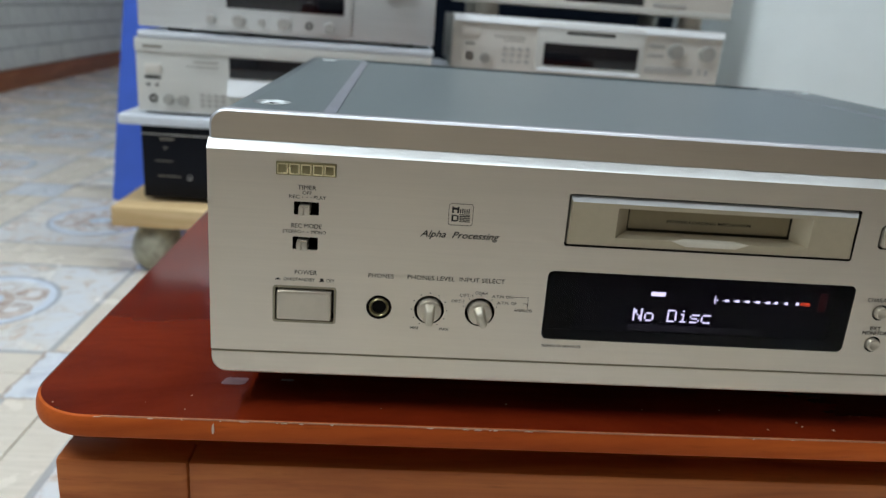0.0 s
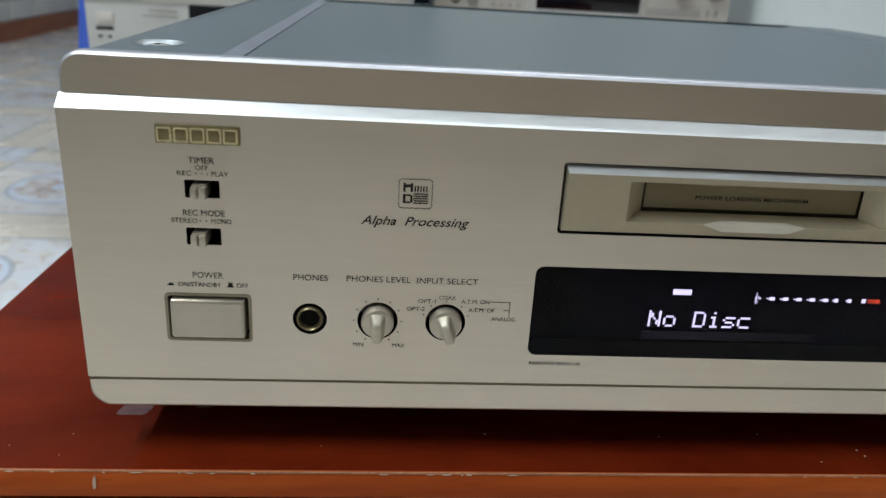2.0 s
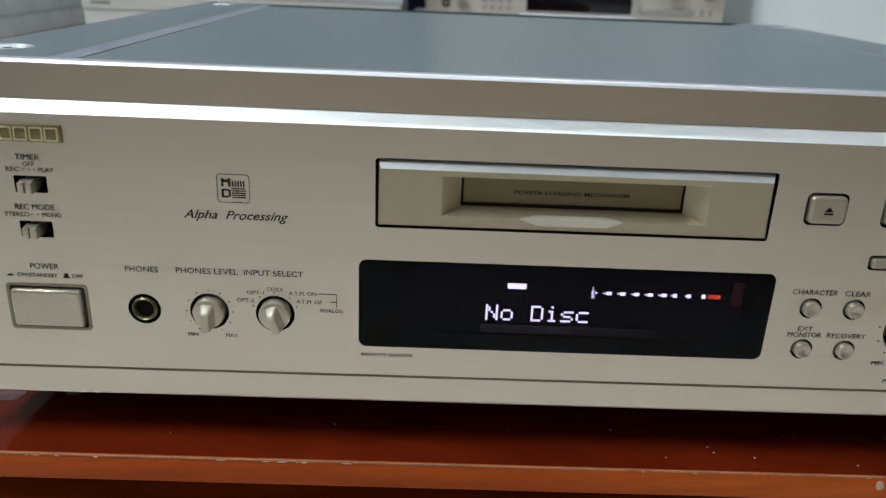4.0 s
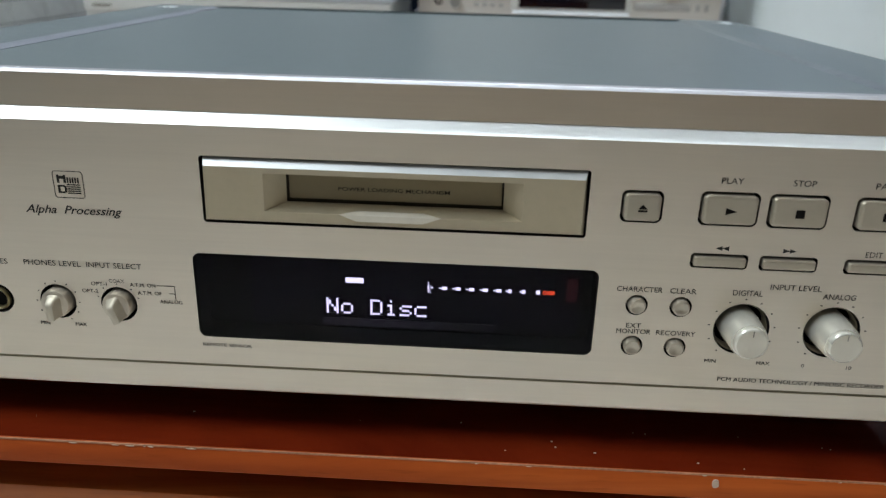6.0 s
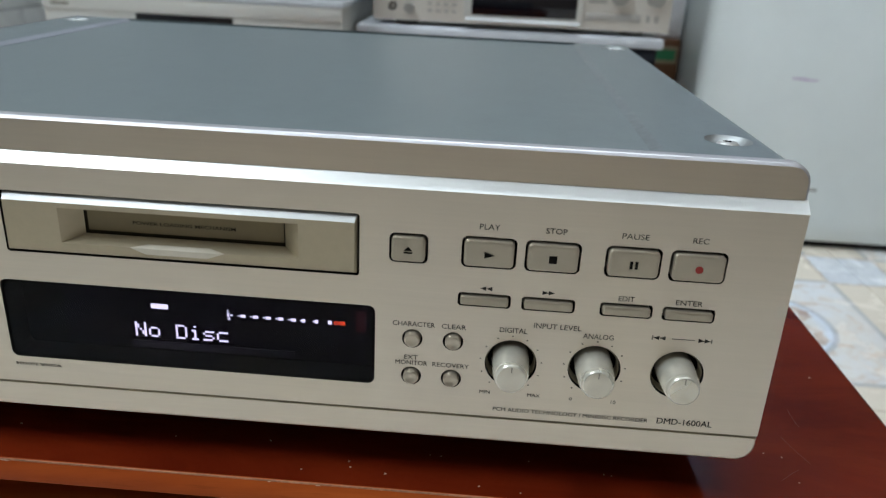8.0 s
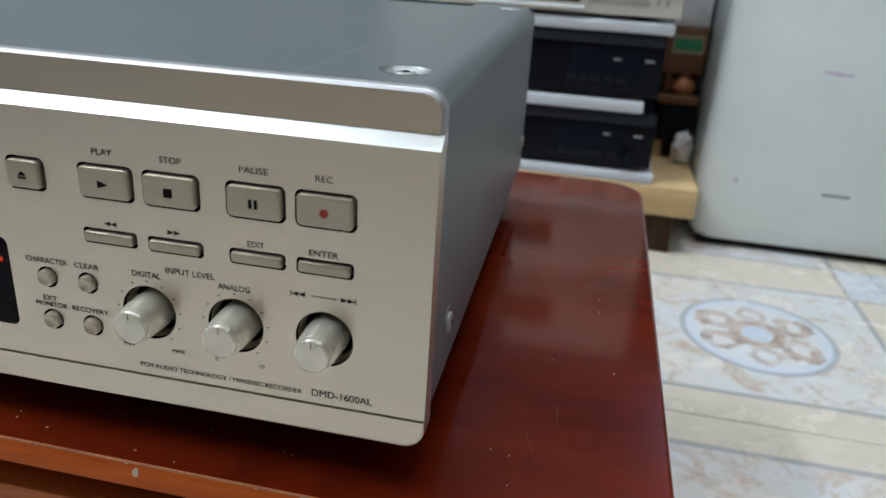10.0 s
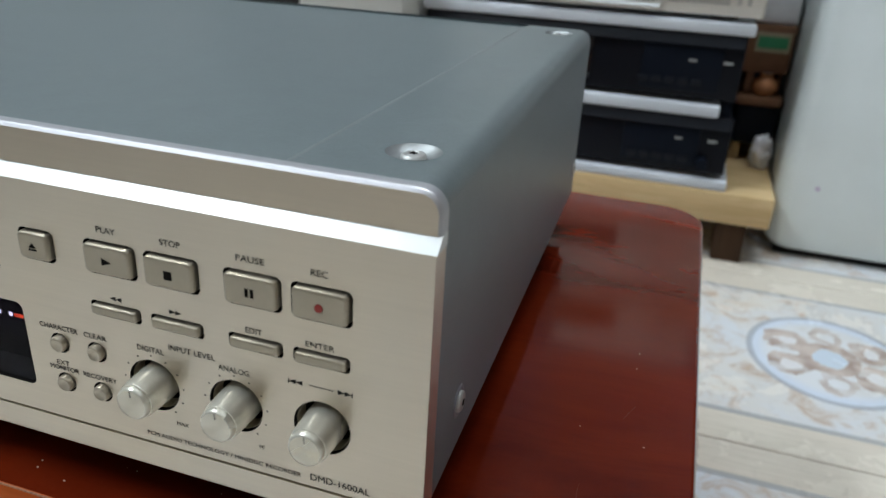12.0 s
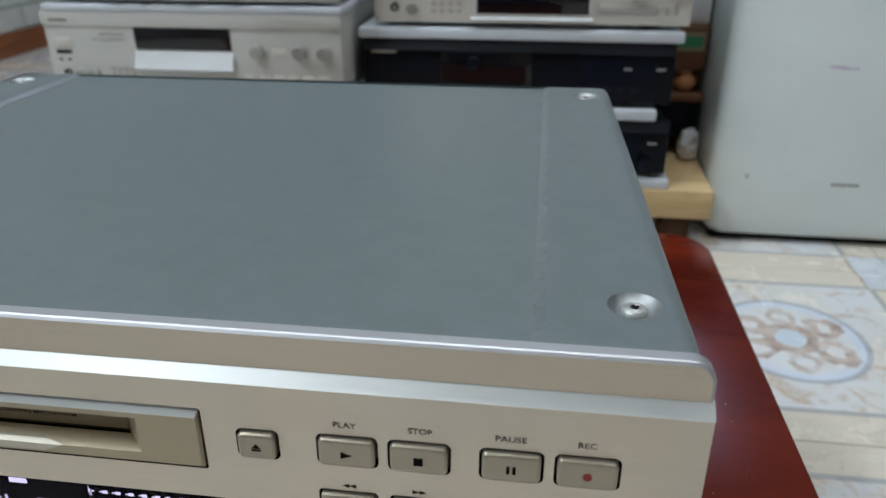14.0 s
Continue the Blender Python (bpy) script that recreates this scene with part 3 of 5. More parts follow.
# the hole walls are black; shade in the gaps is put into their colour
part("front_panel", pierced(B(), [(FX0, 0.2576), (FX1, 0.2576 + RISE), (FX1, 0.3472), (FX0, 0.3472)], holes, 0.0, 0.0084, 0.0122), [CHAMPAGNE, BLACK_GAP], deck,
     "satin champagne aluminium front with cut-outs")
bm = B()
loft(bm, [[(x, y, z) for y, z in ((0.0, 0.3472), (0.0042, 0.3510), (0.0086, 0.3510), (0.0086, 0.3472))] for x in (FX0 - 0.0002, FX1 + 0.0002)])
part("bevel_strip", bm, BRIGHT_CUT, deck, "bright sloping edge across the front")
bm = B()
rings = []
for d, y in ((0.0011, 0.0038), (0.0003, 0.0045), (0.0, 0.0051), (0.0, 0.0090)):
    rings.append([(u, y + (v - 0.3510) * 0.035, v) for u, v in rounded(FX0 + d, FX1 - d, 0.3510, DECK_TOP - d, (0, 0, 0.0070 - d, 0.0070 - d), 8)])
loft(bm, rings)
bm.normal_update()
for f in bm.faces:
    c = f.calc_center_median()
    f.material_index = 1 if abs(f.normal.y) < 0.9 and c.z > 0.3515 else 0
part("upper_fascia", bm, [CHAMPAGNE_TINTED, RIM_CUT], deck, "champagne upper edge of the front with a bright cut rim", 14)
bm = B()
rings = []
for d, y in ((0.0008, 0.0), (0.0002, 0.0003), (0.0, 0.001), (0.0, 0.0086)):
    rings.append([(u, y, v) for u, v in rounded(FX0 + d, FX1 - d, DECK_BOTTOM + d, 0.2566, (0.007 - d, 0.007 - d, 0, 0), 8)])
loft(bm, rings)
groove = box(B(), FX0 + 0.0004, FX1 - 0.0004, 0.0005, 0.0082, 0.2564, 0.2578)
for v in list(bm.verts) + list(groove.verts):
    v.co.z += RISE * v.co.x / FX1
part("lower_fascia", bm, CHAMPAGNE, deck, smooth=14)
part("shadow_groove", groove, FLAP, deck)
part("inner_plate", box(B(), 0.008, 0.422, 0.0122, 0.0137, 0.2600, 0.3462), BLACK_GAP, deck)

# grey cover: two side strips, a middle sunk a little between two creases, dished screw holes
c0, c1, CR = 0.0035, 0.4268, 0.0075  # the cover is narrower than the front, and narrows a little towards its back
TAPER = 0.0059
CT = DECK_TOP - 0.0005
SCREWS = [(0.0205, 0.037), (0.4146, 0.0365), (0.0205, 0.304), (0.4100, 0.304)]
CY0, CY1 = 0.0085, DECK_BACK
bm = B()


def side_x(y):
    return c1 + TAPER * (CY1 - y) / (CY1 - CY0)


def strip(points, widen=0.0):
    rows = [[bm.verts.new((x + more, y, z)) for x, z in points] for y, more in ((CY0, widen), (CY1, 0.0))]
    for i in range(len(points) - 1):
        bm.faces.new((rows[0][i], rows[0][i + 1], rows[1][i + 1], rows[1][i]))


def round_side(x, r, s):
    return [(x, 0.2540)] + [(x + s * r * (1 - math.cos(radians(a))), CT - r * (1 - math.sin(radians(a)))) for a in range(0, 91, 9)]


CL = 0.0040
strip(round_side(c0, CL, 1))
strip(round_side(c1, CR, -1), TAPER)
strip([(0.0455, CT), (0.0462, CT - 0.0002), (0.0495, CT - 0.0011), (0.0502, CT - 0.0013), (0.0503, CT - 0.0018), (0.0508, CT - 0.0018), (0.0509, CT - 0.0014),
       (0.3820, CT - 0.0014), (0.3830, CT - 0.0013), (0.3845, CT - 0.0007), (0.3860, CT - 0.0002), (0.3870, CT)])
# the left crease's sheen is put into its paint; the right is slightly paler
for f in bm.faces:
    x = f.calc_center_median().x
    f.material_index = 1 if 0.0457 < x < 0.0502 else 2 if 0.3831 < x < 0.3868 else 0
for xa, xb, widen, mine in ((c0 + CL, 0.0455, 0.0, (SCREWS[0], SCREWS[2])), (0.3870, c1 - CR, TAPER, (SCREWS[1], SCREWS[3]))):
    edges = []
    loops = [[(xa, CY0), (xb + widen, CY0), (xb, CY1), (xa, CY1)]] + [circle(x, y, 0.0086, 32) for x, y in mine]
    for lp in loops:
        vs = [bm.verts.new((u, v, CT)) for u, v in lp]
        edges += [bm.edges.new((vs[i], vs[(i + 1) % len(vs)])) for i in range(len(vs))]
    bmesh.ops.triangle_fill(bm, use_beauty=True, use_dissolve=False, edges=edges)
back = [bm.verts.new(p) for p in ((c0, CY1, 0.2540), (c1, CY1, 0.2540), (c1, CY1, CT - CR), (c1 - CR, CY1, CT), (c0 + CL, CY1, CT), (c0, CY1, CT - CL))]
bm.faces.new(back)
bmesh.ops.remove_doubles(bm, verts=bm.verts, dist=0.00002)
part("cover", bm, [COVER_PAINT, PALE_SLATE, FAINT_SLATE], deck, "slate grey textured steel cover with two creases", 16)
part("rear_lip", box(B(), c0 + 0.001, c1 - 0.001, DECK_BACK, DECK_BACK + 0.002, 0.255, DECK_TOP - 0.004, 0.0005), COVER_PAINT, deck)


def cover_screw(x, y, z, axis):
    if axis == "z":
        bm = lathe(B(), (x, y, z), axis, [(0.0087, 0.0001), (0.0083, -0.0004), (0.0066, -0.0018), (0.0054, -0.0023), (0.0010, -0.0024)], 36, False)
    else:
        bm = lathe(B(), (x, y, z), axis, [(0.0062, -0.0004), (0.0060, 0.0004), (0.0048, 0.0006), (0.0042, 0.0002)], 32)
    cup = part("screw_cup", bm, DISH if axis == "z" else PALE_SLATE, deck, "dished bright ring round a cover screw")
    low = -0.0023 if axis == "z" else 0.0
    part("screw", lathe(B(), (x, y, z), axis, [(0.0040, low), (0.0040, low + 0.0010), (0.0034, low + 0.0017), (0.0018, low + 0.0020), (0.0012, low + 0.0014)], 28), SCREW_METAL, cup)
    bm = B()
    for a in (0.4, 0.4 + math.pi / 2):
        if axis == "z":
            turn = Matrix.Translation((x, y, z + low + 0.00195)) @ Matrix.Rotation(a, 4, "Z")
        else:
            turn = Matrix.Translation((x + low + 0.00195, y, z)) @ Matrix.Rotation(a, 4, "X") @ Matrix.Rotation(math.pi / 2, 4, "Y")
        bmesh.ops.create_cube(bm, size=1, matrix=turn @ Matrix.Diagonal((0.0026, 0.0007, 0.0003, 1)))
    part("cross_slot", bm, BLACK_GAP, cup, smooth=0)


for x, y in SCREWS:
    cover_screw(x, y, CT, "z")
for y, z in ((0.0415, 0.2735), (0.3140, 0.2750)):
    cover_screw(side_x(y) - 0.0001, y, z, "x")
for x in (0.042, 0.392):
    for y in (0.050, 0.275):
        part("foot", lathe(B(), (x, y, DZ), "z", [(0.019, 0.0), (0.0205, 0.002), (0.0205, 0.014), (0.019, 0.0185)], 32), BLACK_GAP, deck, "round black foot")
part("bottom_plate", box(B(), 0.006, 0.424, 0.0090, DECK_BACK - 0.002, 0.2465, 0.2535), BLACK_METAL, deck)


def push_button(b, proud, bevel, r, name):
    g = 0.0009
    bm = slab(B(), rounded(b[0] + g, b[1] - g, b[2] + g, b[3] - g, max(r - 0.0006, 0.0005), 6), -proud, 0.0055, bevel)
    return part(name, bm, CHAMPAGNE_SATIN, deck, "satin champagne push button", 16)


for i, b in enumerate(BIG):
    k = push_button(b, 0.0019, 0.0010, 0.0022, "button")
    cx, cz, y = (b[0] + b[1]) / 2, (b[2] + b[3]) / 2 - 0.0002, -0.0019
    if i == 0:
        flat_shape(k, [[(cx - 0.0015, cz - 0.0001), (cx + 0.0015, cz - 0.0001), (cx, cz + 0.0015)], [(cx - 0.0015, cz - 0.0011), (cx + 0.0015, cz - 0.0011), (cx + 0.0015, cz - 0.0005), (cx - 0.0015, cz - 0.0005)]], BUTTON_INK, "eject_symbol", y)
    elif i == 1:
        flat_shape(k, [[(cx - 0.0016, cz - 0.0012), (cx + 0.0020, cz), (cx - 0.0016, cz + 0.0012)]], BUTTON_INK, "play_symbol", y)
    elif i == 2:
        flat_shape(k, [[(cx - 0.0014, cz - 0.0014), (cx + 0.0014, cz - 0.0014), (cx + 0.0014, cz + 0.0014), (cx - 0.0014, cz + 0.0014)]], BUTTON_INK, "stop_symbol", y)
    elif i == 3:
        flat_shape(k, [[(cx + s - 0.0005, cz - 0.0014), (cx + s + 0.0005, cz - 0.0014), (cx + s + 0.0005, cz + 0.0014), (cx + s - 0.0005, cz + 0.0014)] for s in (-0.0009, 0.0009)], BUTTON_INK, "pause_symbol", y)
    else:
        flat_shape(k, [circle(cx, cz, 0.00135, 20)], RED_INK, "record_symbol", y)
for b in SLIM:
    push_button(b, 0.0017, 0.0009, 0.0014, "slim_button")
for x, z in SMALL:
    bm = lathe(B(), (x, 0, z), "y", [(0.0030, 0.0055), (0.0030, -0.0010), (0.0027, -0.0017), (0.0023, -0.0019), (0.0019, -0.0017), (0.0009, -0.0013)], 28)
    part("round_button", bm, BEIGE_METAL, deck, "small round champagne button")
for x, z in KNOBS:
    bm = lathe(B(), (x, 0, z), "y", [(0.0070, 0.0055), (0.0069, -0.001), (0.0064, -0.0082), (0.0061, -0.0093), (0.0055, -0.0094)], 48)
    k = part("level_knob", bm, KNOB_METAL, deck, "tapered pearl metal level knob")
    part("end_ring", lathe(B(), (x, 0, z), "y", [(0.0059, -0.0090), (0.0059, -0.0095), (0.0056, -0.0109), (0.0053, -0.0113), (0.0050, -0.0114)], 48, False), POLISHED, k, "polished end ring")
    part("knob_face", lathe(B(), (x, 0, z), "y", [(0.00505, -0.01138), (0.0030, -0.01130), (0.0002, -0.01120)], 40), SPUN, k, "spun end of the knob")
    part("pointer_line", box(B(), x - 0.00018, x + 0.00018, -0.01150, -0.0110, z + 0.0028, z + 0.0050), INK_SOFT, k, smooth=0)
    part("collar", lathe(B(), (x, 0, z), "y", [(0.0094, 0.006), (0.0094, 0.0016), (0.0090, 0.0010), (0.0088, 0.0014), (0.0087, 0.006)], 44, False), FLAP, k, "thin dark collar round the knob")
for x, z, lean in DIALS:
    bm = lathe(B(), (x, 0, z), "y", [(0.0054, 0.0055), (0.0054, -0.0018), (0.0050, -0.0026), (0.0042, -0.0029)], 40)
    k = part("dial", bm, BEIGE_METAL, deck, "small champagne dial with a wing grip")
    bm = B()
    turn = Matrix.Translation((x, 0, z)) @ Matrix.Rotation(radians(-lean), 4, "Y")
    rings = [[turn @ Vector((u, y, v)) for u, v in rounded(-w, w, low, top, min(w * 0.6, 0.0012), 4)]
             for y, w, low, top in ((-0.002, 0.0028, -0.0048, 0.0040), (-0.0040, 0.0021, -0.0049, 0.0034), (-0.0060, 0.0016, -0.0050, 0.0022), (-0.0067, 0.0014, -0.0050, 0.0014), (-0.0070, 0.0009, -0.0046, 0.0004))]
    part("wing_grip", loft(bm, rings), GRIP_METAL, k)
bm = lathe(B(), (*JACK[:1], 0, JACK[1]), "y", [(0.0055, 0.0055), (0.0054, 0.0012), (0.0044, 0.0005), (0.0036, 0.0006), (0.0033, 0.0018), (0.0033, 0.0058)], 36)
jack = part("headphone_jack", bm, BLACK_GAP, deck, "headphone jack with a gold ring")
part("gold_ring", lathe(B(), (JACK[0], 0, JACK[1]), "y", [(0.0044, 0.003), (0.0043, -0.0004), (0.0038, -0.0009), (0.0034, -0.0005), (0.0031, 0.0010), (0.0030, 0.003)], 36), GOLD_DARK, jack)
part("jack_hole", lathe(B(), (JACK[0], 0, JACK[1]), "y", [(0.0032, 0.0009), (0.0031, 0.0008), (0.001, 0.0012)], 24), BLACK_GAP, jack)
bm = slab(B(), rounded(0.0289, 0.0525, 0.2737, 0.2872, 0.0009, 3), -0.0020, 0.0118, 0.0010)
part("power_button", bm, BEIGE_METAL, deck, "wide champagne power button, pressed in", 16)
bm = B()
outer, inner = rounded(POWER[0] - 0.0003, POWER[1] + 0.0003, POWER[2] - 0.0003, POWER[3] + 0.0003, 0.0014, 4), rounded(0.0280, 0.0536, 0.2729, 0.2881, 0.0009, 4)
loft(bm, [[(u, y, v) for u, v in ring] for ring, y in ((outer, 0.0004), (outer, -0.0002), (inner, -0.0002), (inner, 0.004))], cap=False)
part("power_frame", bm, FLAP, deck, "thin dark frame of the power button")
for x0, x1, z0, z1, lx in SWITCHES:
    bm = B()
    for s in (-0.0013, 0.0013):
        box(bm, lx + s - 0.0010, lx + s + 0.0010, -0.0030, 0.0055, z0 + 0.0002, z1 - 0.0016, 0.0003)
    box(bm, lx - 0.0021, lx + 0.0021, -0.0016, 0.0055, z0 + 0.0003, z1 - 0.0012)
    part("slide_switch", bm, BEIGE_METAL, deck, "small two-ribbed slide switch lever")

# loading door
tx0, tx1, tz0, tz1 = TRAY[0] + 0.0010, TRAY[1] - 0.0009, TRAY[2] + 0.0011, TRAY[3] - 0.0006
bm = B()
face_y = -0.0009
mouth = [(0.1742, 0.3187), (0.2616, 0.3187), (0.2616, 0.3320), (0.1742, 0.3320)]
throat = [(0.1806, 0.3208), (0.2552, 0.3208), (0.2552, 0.3314), (0.1806, 0.3314)]
outline = [(tx0 + 0.0006, tz0 + 0.0004), (tx1 - 0.0008, tz0 + 0.0004), (tx1 - 0.0008, tz1 - 0.0026), (tx0 + 0.0006, tz1 - 0.0026)]
edges = []
loops = [[bm.verts.new((u, face_y, v)) for u, v in ring] for ring in (outline, mouth)]
for lp in loops:
    edges += [bm.edges.new((lp[i], lp[(i + 1) % 4])) for i in range(4)]
bmesh.ops.triangle_fill(bm, use_beauty=True, use_dissolve=False, edges=edges)
back = [bm.verts.new((u, 0.0050, v)) for u, v in throat]
rim = [bm.verts.new((u, -0.0003 if v < tz1 else 0.0012, v)) for u, v in ((tx0, tz0), (tx1, tz0), (tx1, tz1), (tx0, tz1))]
deep = [bm.verts.new((u, 0.0100, v)) for u, v in ((tx0, tz0), (tx1, tz0), (tx1, tz1), (tx0, tz1))]
for i in range(4):
    j = (i + 1) % 4
    bm.faces.new((loops[1][i], loops[1][j], back[j], back[i]))
    bevel = bm.faces.new((loops[0][i], loops[0][j], rim[j], rim[i]))
    bevel.material_index = 1 if i == 2 else 0
    bm.faces.new((rim[i], rim[j], deep[j], deep[i]))
tray = part("loading_door", bm, [TRAY_SATIN, BRIGHT_CUT], deck, "champagne disc slot surround with a sloping bright edge", 20)
part("slot_flap", box(B(), 0.1814, 0.2546, 0.0056, 0.0062, 0.3218, 0.3318, 0.0003), SLOT_METAL, tray, "dark hinged flap in the disc slot")
# dark sheet behind the flap; its colour gives the gap's shade
part("slot_gap", box(B(), 0.1800, 0.2562, 0.0066, 0.0078, 0.3202, 0.3320), SLOT_SHADE, tray, smooth=0)
lettering(tray, "POWER LOADING MECHANISM", 0.1985, 0.2369, 0.3252, 0.0013, SLOT_PRINT, y=0.0054, weight=0.003)
bm = B()
hexagon = ((0.1998, face_y, 0.3187), (0.2058, 0.0008, 0.3195), (0.2284, 0.0008, 0.3195), (0.2344, face_y, 0.3187), (0.2284, face_y - 0.0008, 0.3168), (0.2058, face_y - 0.0008, 0.3168))
front, rear = ([bm.verts.new((x, y + e, z)) for x, y, z in hexagon] for e in (-0.0002, 0.0016))
bm.faces.new(front[:4])
bm.faces.new((front[0], front[3], front[4], front[5]))
bm.faces.new(rear)
for i in range(6):
    j = (i + 1) % 6
    bm.faces.new((front[i], front[j], rear[j], rear[i]))
part("finger_scoop", bm, SCOOP_METAL, tray, "bright bevelled thumb rest under the slot", 20)

# display window
g = 0.0004
win = part("display_window", slab(B(), rounded(WINDOW[0] + g, WINDOW[1] - g, WINDOW[2] + g, WINDOW[3] - g, 0.0026, 6), 0.0006, 0.0022, 0.0004), PANE, deck,
           "smoked glossy display window reading no disc")
win.visible_shadow = False
part("tube_face", box(B(), 0.1640, 0.2855, 0.0112, 0.0121, 0.2705, 0.2985), TUBE_GLASS, win, "dark face of the display tube", 0)
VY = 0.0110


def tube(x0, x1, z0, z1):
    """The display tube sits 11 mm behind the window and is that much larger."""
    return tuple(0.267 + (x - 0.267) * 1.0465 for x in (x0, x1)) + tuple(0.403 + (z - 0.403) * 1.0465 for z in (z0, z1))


DOTS = {"N": "10001 11001 11001 10101 10011 10011 10001", "o": "00000 00000 01110 10001 10001 10001 01110", "D": "11110 10001 10001 10001 10001 10001 11110",
        "i": "00100 00000 01100 00100 00100 00100 01110", "s": "00000 00000 01111 10000 01110 00001 11110", "c": "00000 00000 01111 10000 10000 10000 01111"}
bm = B()
for n, ch in enumerate("No Disc"):
    for r, row in enumerate(DOTS.get(ch, "").split()):
        for c, bit in enumerate(row):
            if bit == "1":
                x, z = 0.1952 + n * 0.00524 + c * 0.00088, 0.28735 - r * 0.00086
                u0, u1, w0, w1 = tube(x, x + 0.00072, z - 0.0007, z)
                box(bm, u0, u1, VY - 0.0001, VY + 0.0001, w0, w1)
part("dot_matrix_words", bm, VFD_WHITE, win, "white dot matrix words", 0)
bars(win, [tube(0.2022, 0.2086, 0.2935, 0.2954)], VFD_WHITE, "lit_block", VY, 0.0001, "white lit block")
ticks = []
for z in (0.2936, 0.2909):
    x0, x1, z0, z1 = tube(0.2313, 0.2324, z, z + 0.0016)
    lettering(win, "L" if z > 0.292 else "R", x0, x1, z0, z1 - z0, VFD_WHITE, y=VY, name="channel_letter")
ticks += [(0.2311, 0.2317, 0.2926, 0.2934), (0.2322, 0.2331, 0.2928, 0.2932)]
for i in range(5):
    ticks += [(0.2362 + i * 0.00475, 0.2380 + i * 0.00475, 0.2924, 0.2935), (0.2351 + i * 0.00475, 0.2362 + i * 0.00475, 0.29285, 0.29305)]
for x in (0.2593, 0.2641):
    ticks += [(x, x + 0.0012, 0.2923, 0.2936), (x - 0.0008, x, 0.2928, 0.2931)]
ticks += [(0.2691, 0.2704, 0.2923, 0.2937)]
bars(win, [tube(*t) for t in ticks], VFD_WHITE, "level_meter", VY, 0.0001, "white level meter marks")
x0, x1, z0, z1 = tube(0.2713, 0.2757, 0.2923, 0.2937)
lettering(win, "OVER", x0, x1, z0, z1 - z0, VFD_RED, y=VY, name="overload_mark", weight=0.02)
# three glowing bars, dimming to the right, imitate the words' reflection below them
for x0, x1, glow in ((0.1935, 0.2250, REFLECTION_DIM), (0.2250, 0.2400, REFLECTION_DIMMER), (0.2400, 0.2560, REFLECTION_FAINT)):
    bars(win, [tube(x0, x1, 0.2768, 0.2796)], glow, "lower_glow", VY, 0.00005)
# a faintly glowing red rectangle at the right end
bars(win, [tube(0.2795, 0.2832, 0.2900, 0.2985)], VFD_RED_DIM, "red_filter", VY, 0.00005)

# badge plates drawn as plain shapes
badge = part("badge_plate", box(B(), 0.0282, 0.0532, -0.0009, 0.001, 0.3380, 0.3437, 0.0004), GOLD_DARK, deck, "small dark gold badge plate")
bm = B()
for x, w, r in ((0.0288, 0.0044, 0.0006), (0.0337, 0.0044, 0.0006), (0.0385, 0.0044, 0.0006), (0.0434, 0.0044, 0.0006), (0.0482, 0.0044, 0.0006)):
    rr = rounded(x, x + w, 0.3386, 0.3431, r, 4)
    hole = rounded(x + 0.0006, x + w - 0.0006, 0.3392, 0.3425, max(r - 0.0006, 0.0002), 4)
    loft(bm, [[(u, y, v) for u, v in ring] for ring, y in ((rr, -0.0008), (rr, -0.0013), (hole, -0.0013), (hole, -0.0008))], cap=False)
part("badge_relief", bm, GOLD, badge, "pale gold raised shapes")
bm = B()
a, b = rounded(0.1011, 0.1117, 0.3203, 0.3299, 0.0011, 4), rounded(0.1013, 0.1115, 0.3205, 0.3297, 0.0009, 4)
loft(bm, [[(u, y, v) for u, v in ring] for ring, y in ((a, 0.0002), (a, -0.00015), (b, -0.00015), (b, 0.0002))], cap=False)
part("emblem_frame", bm, INK, deck, smooth=0)
bars(deck, [(0.1025, 0.1033, 0.3257, 0.3285), (0.1048, 0.1056, 0.3257, 0.3285), (0.1033, 0.1048, 0.3271, 0.3281), (0.1025, 0.1033, 0.3220, 0.3249), (0.1033, 0.1049, 0.3243, 0.3249),
            (0.1033, 0.1049, 0.3220, 0.3226), (0.1048, 0.1055, 0.3223, 0.3246)], INK, "emblem_blocks", 0.0, 0.00015)
bars(deck, [(0.1060 + i * 0.0009, 0.1065 + i * 0.0009, 0.3257, 0.3277) for i in range(5)] + [(0.1058, 0.1104, 0.3219 + j * 0.00075, 0.3223 + j * 0.00075) for j in range(5)], INK, "emblem_blocks", 0.0, 0.00015)

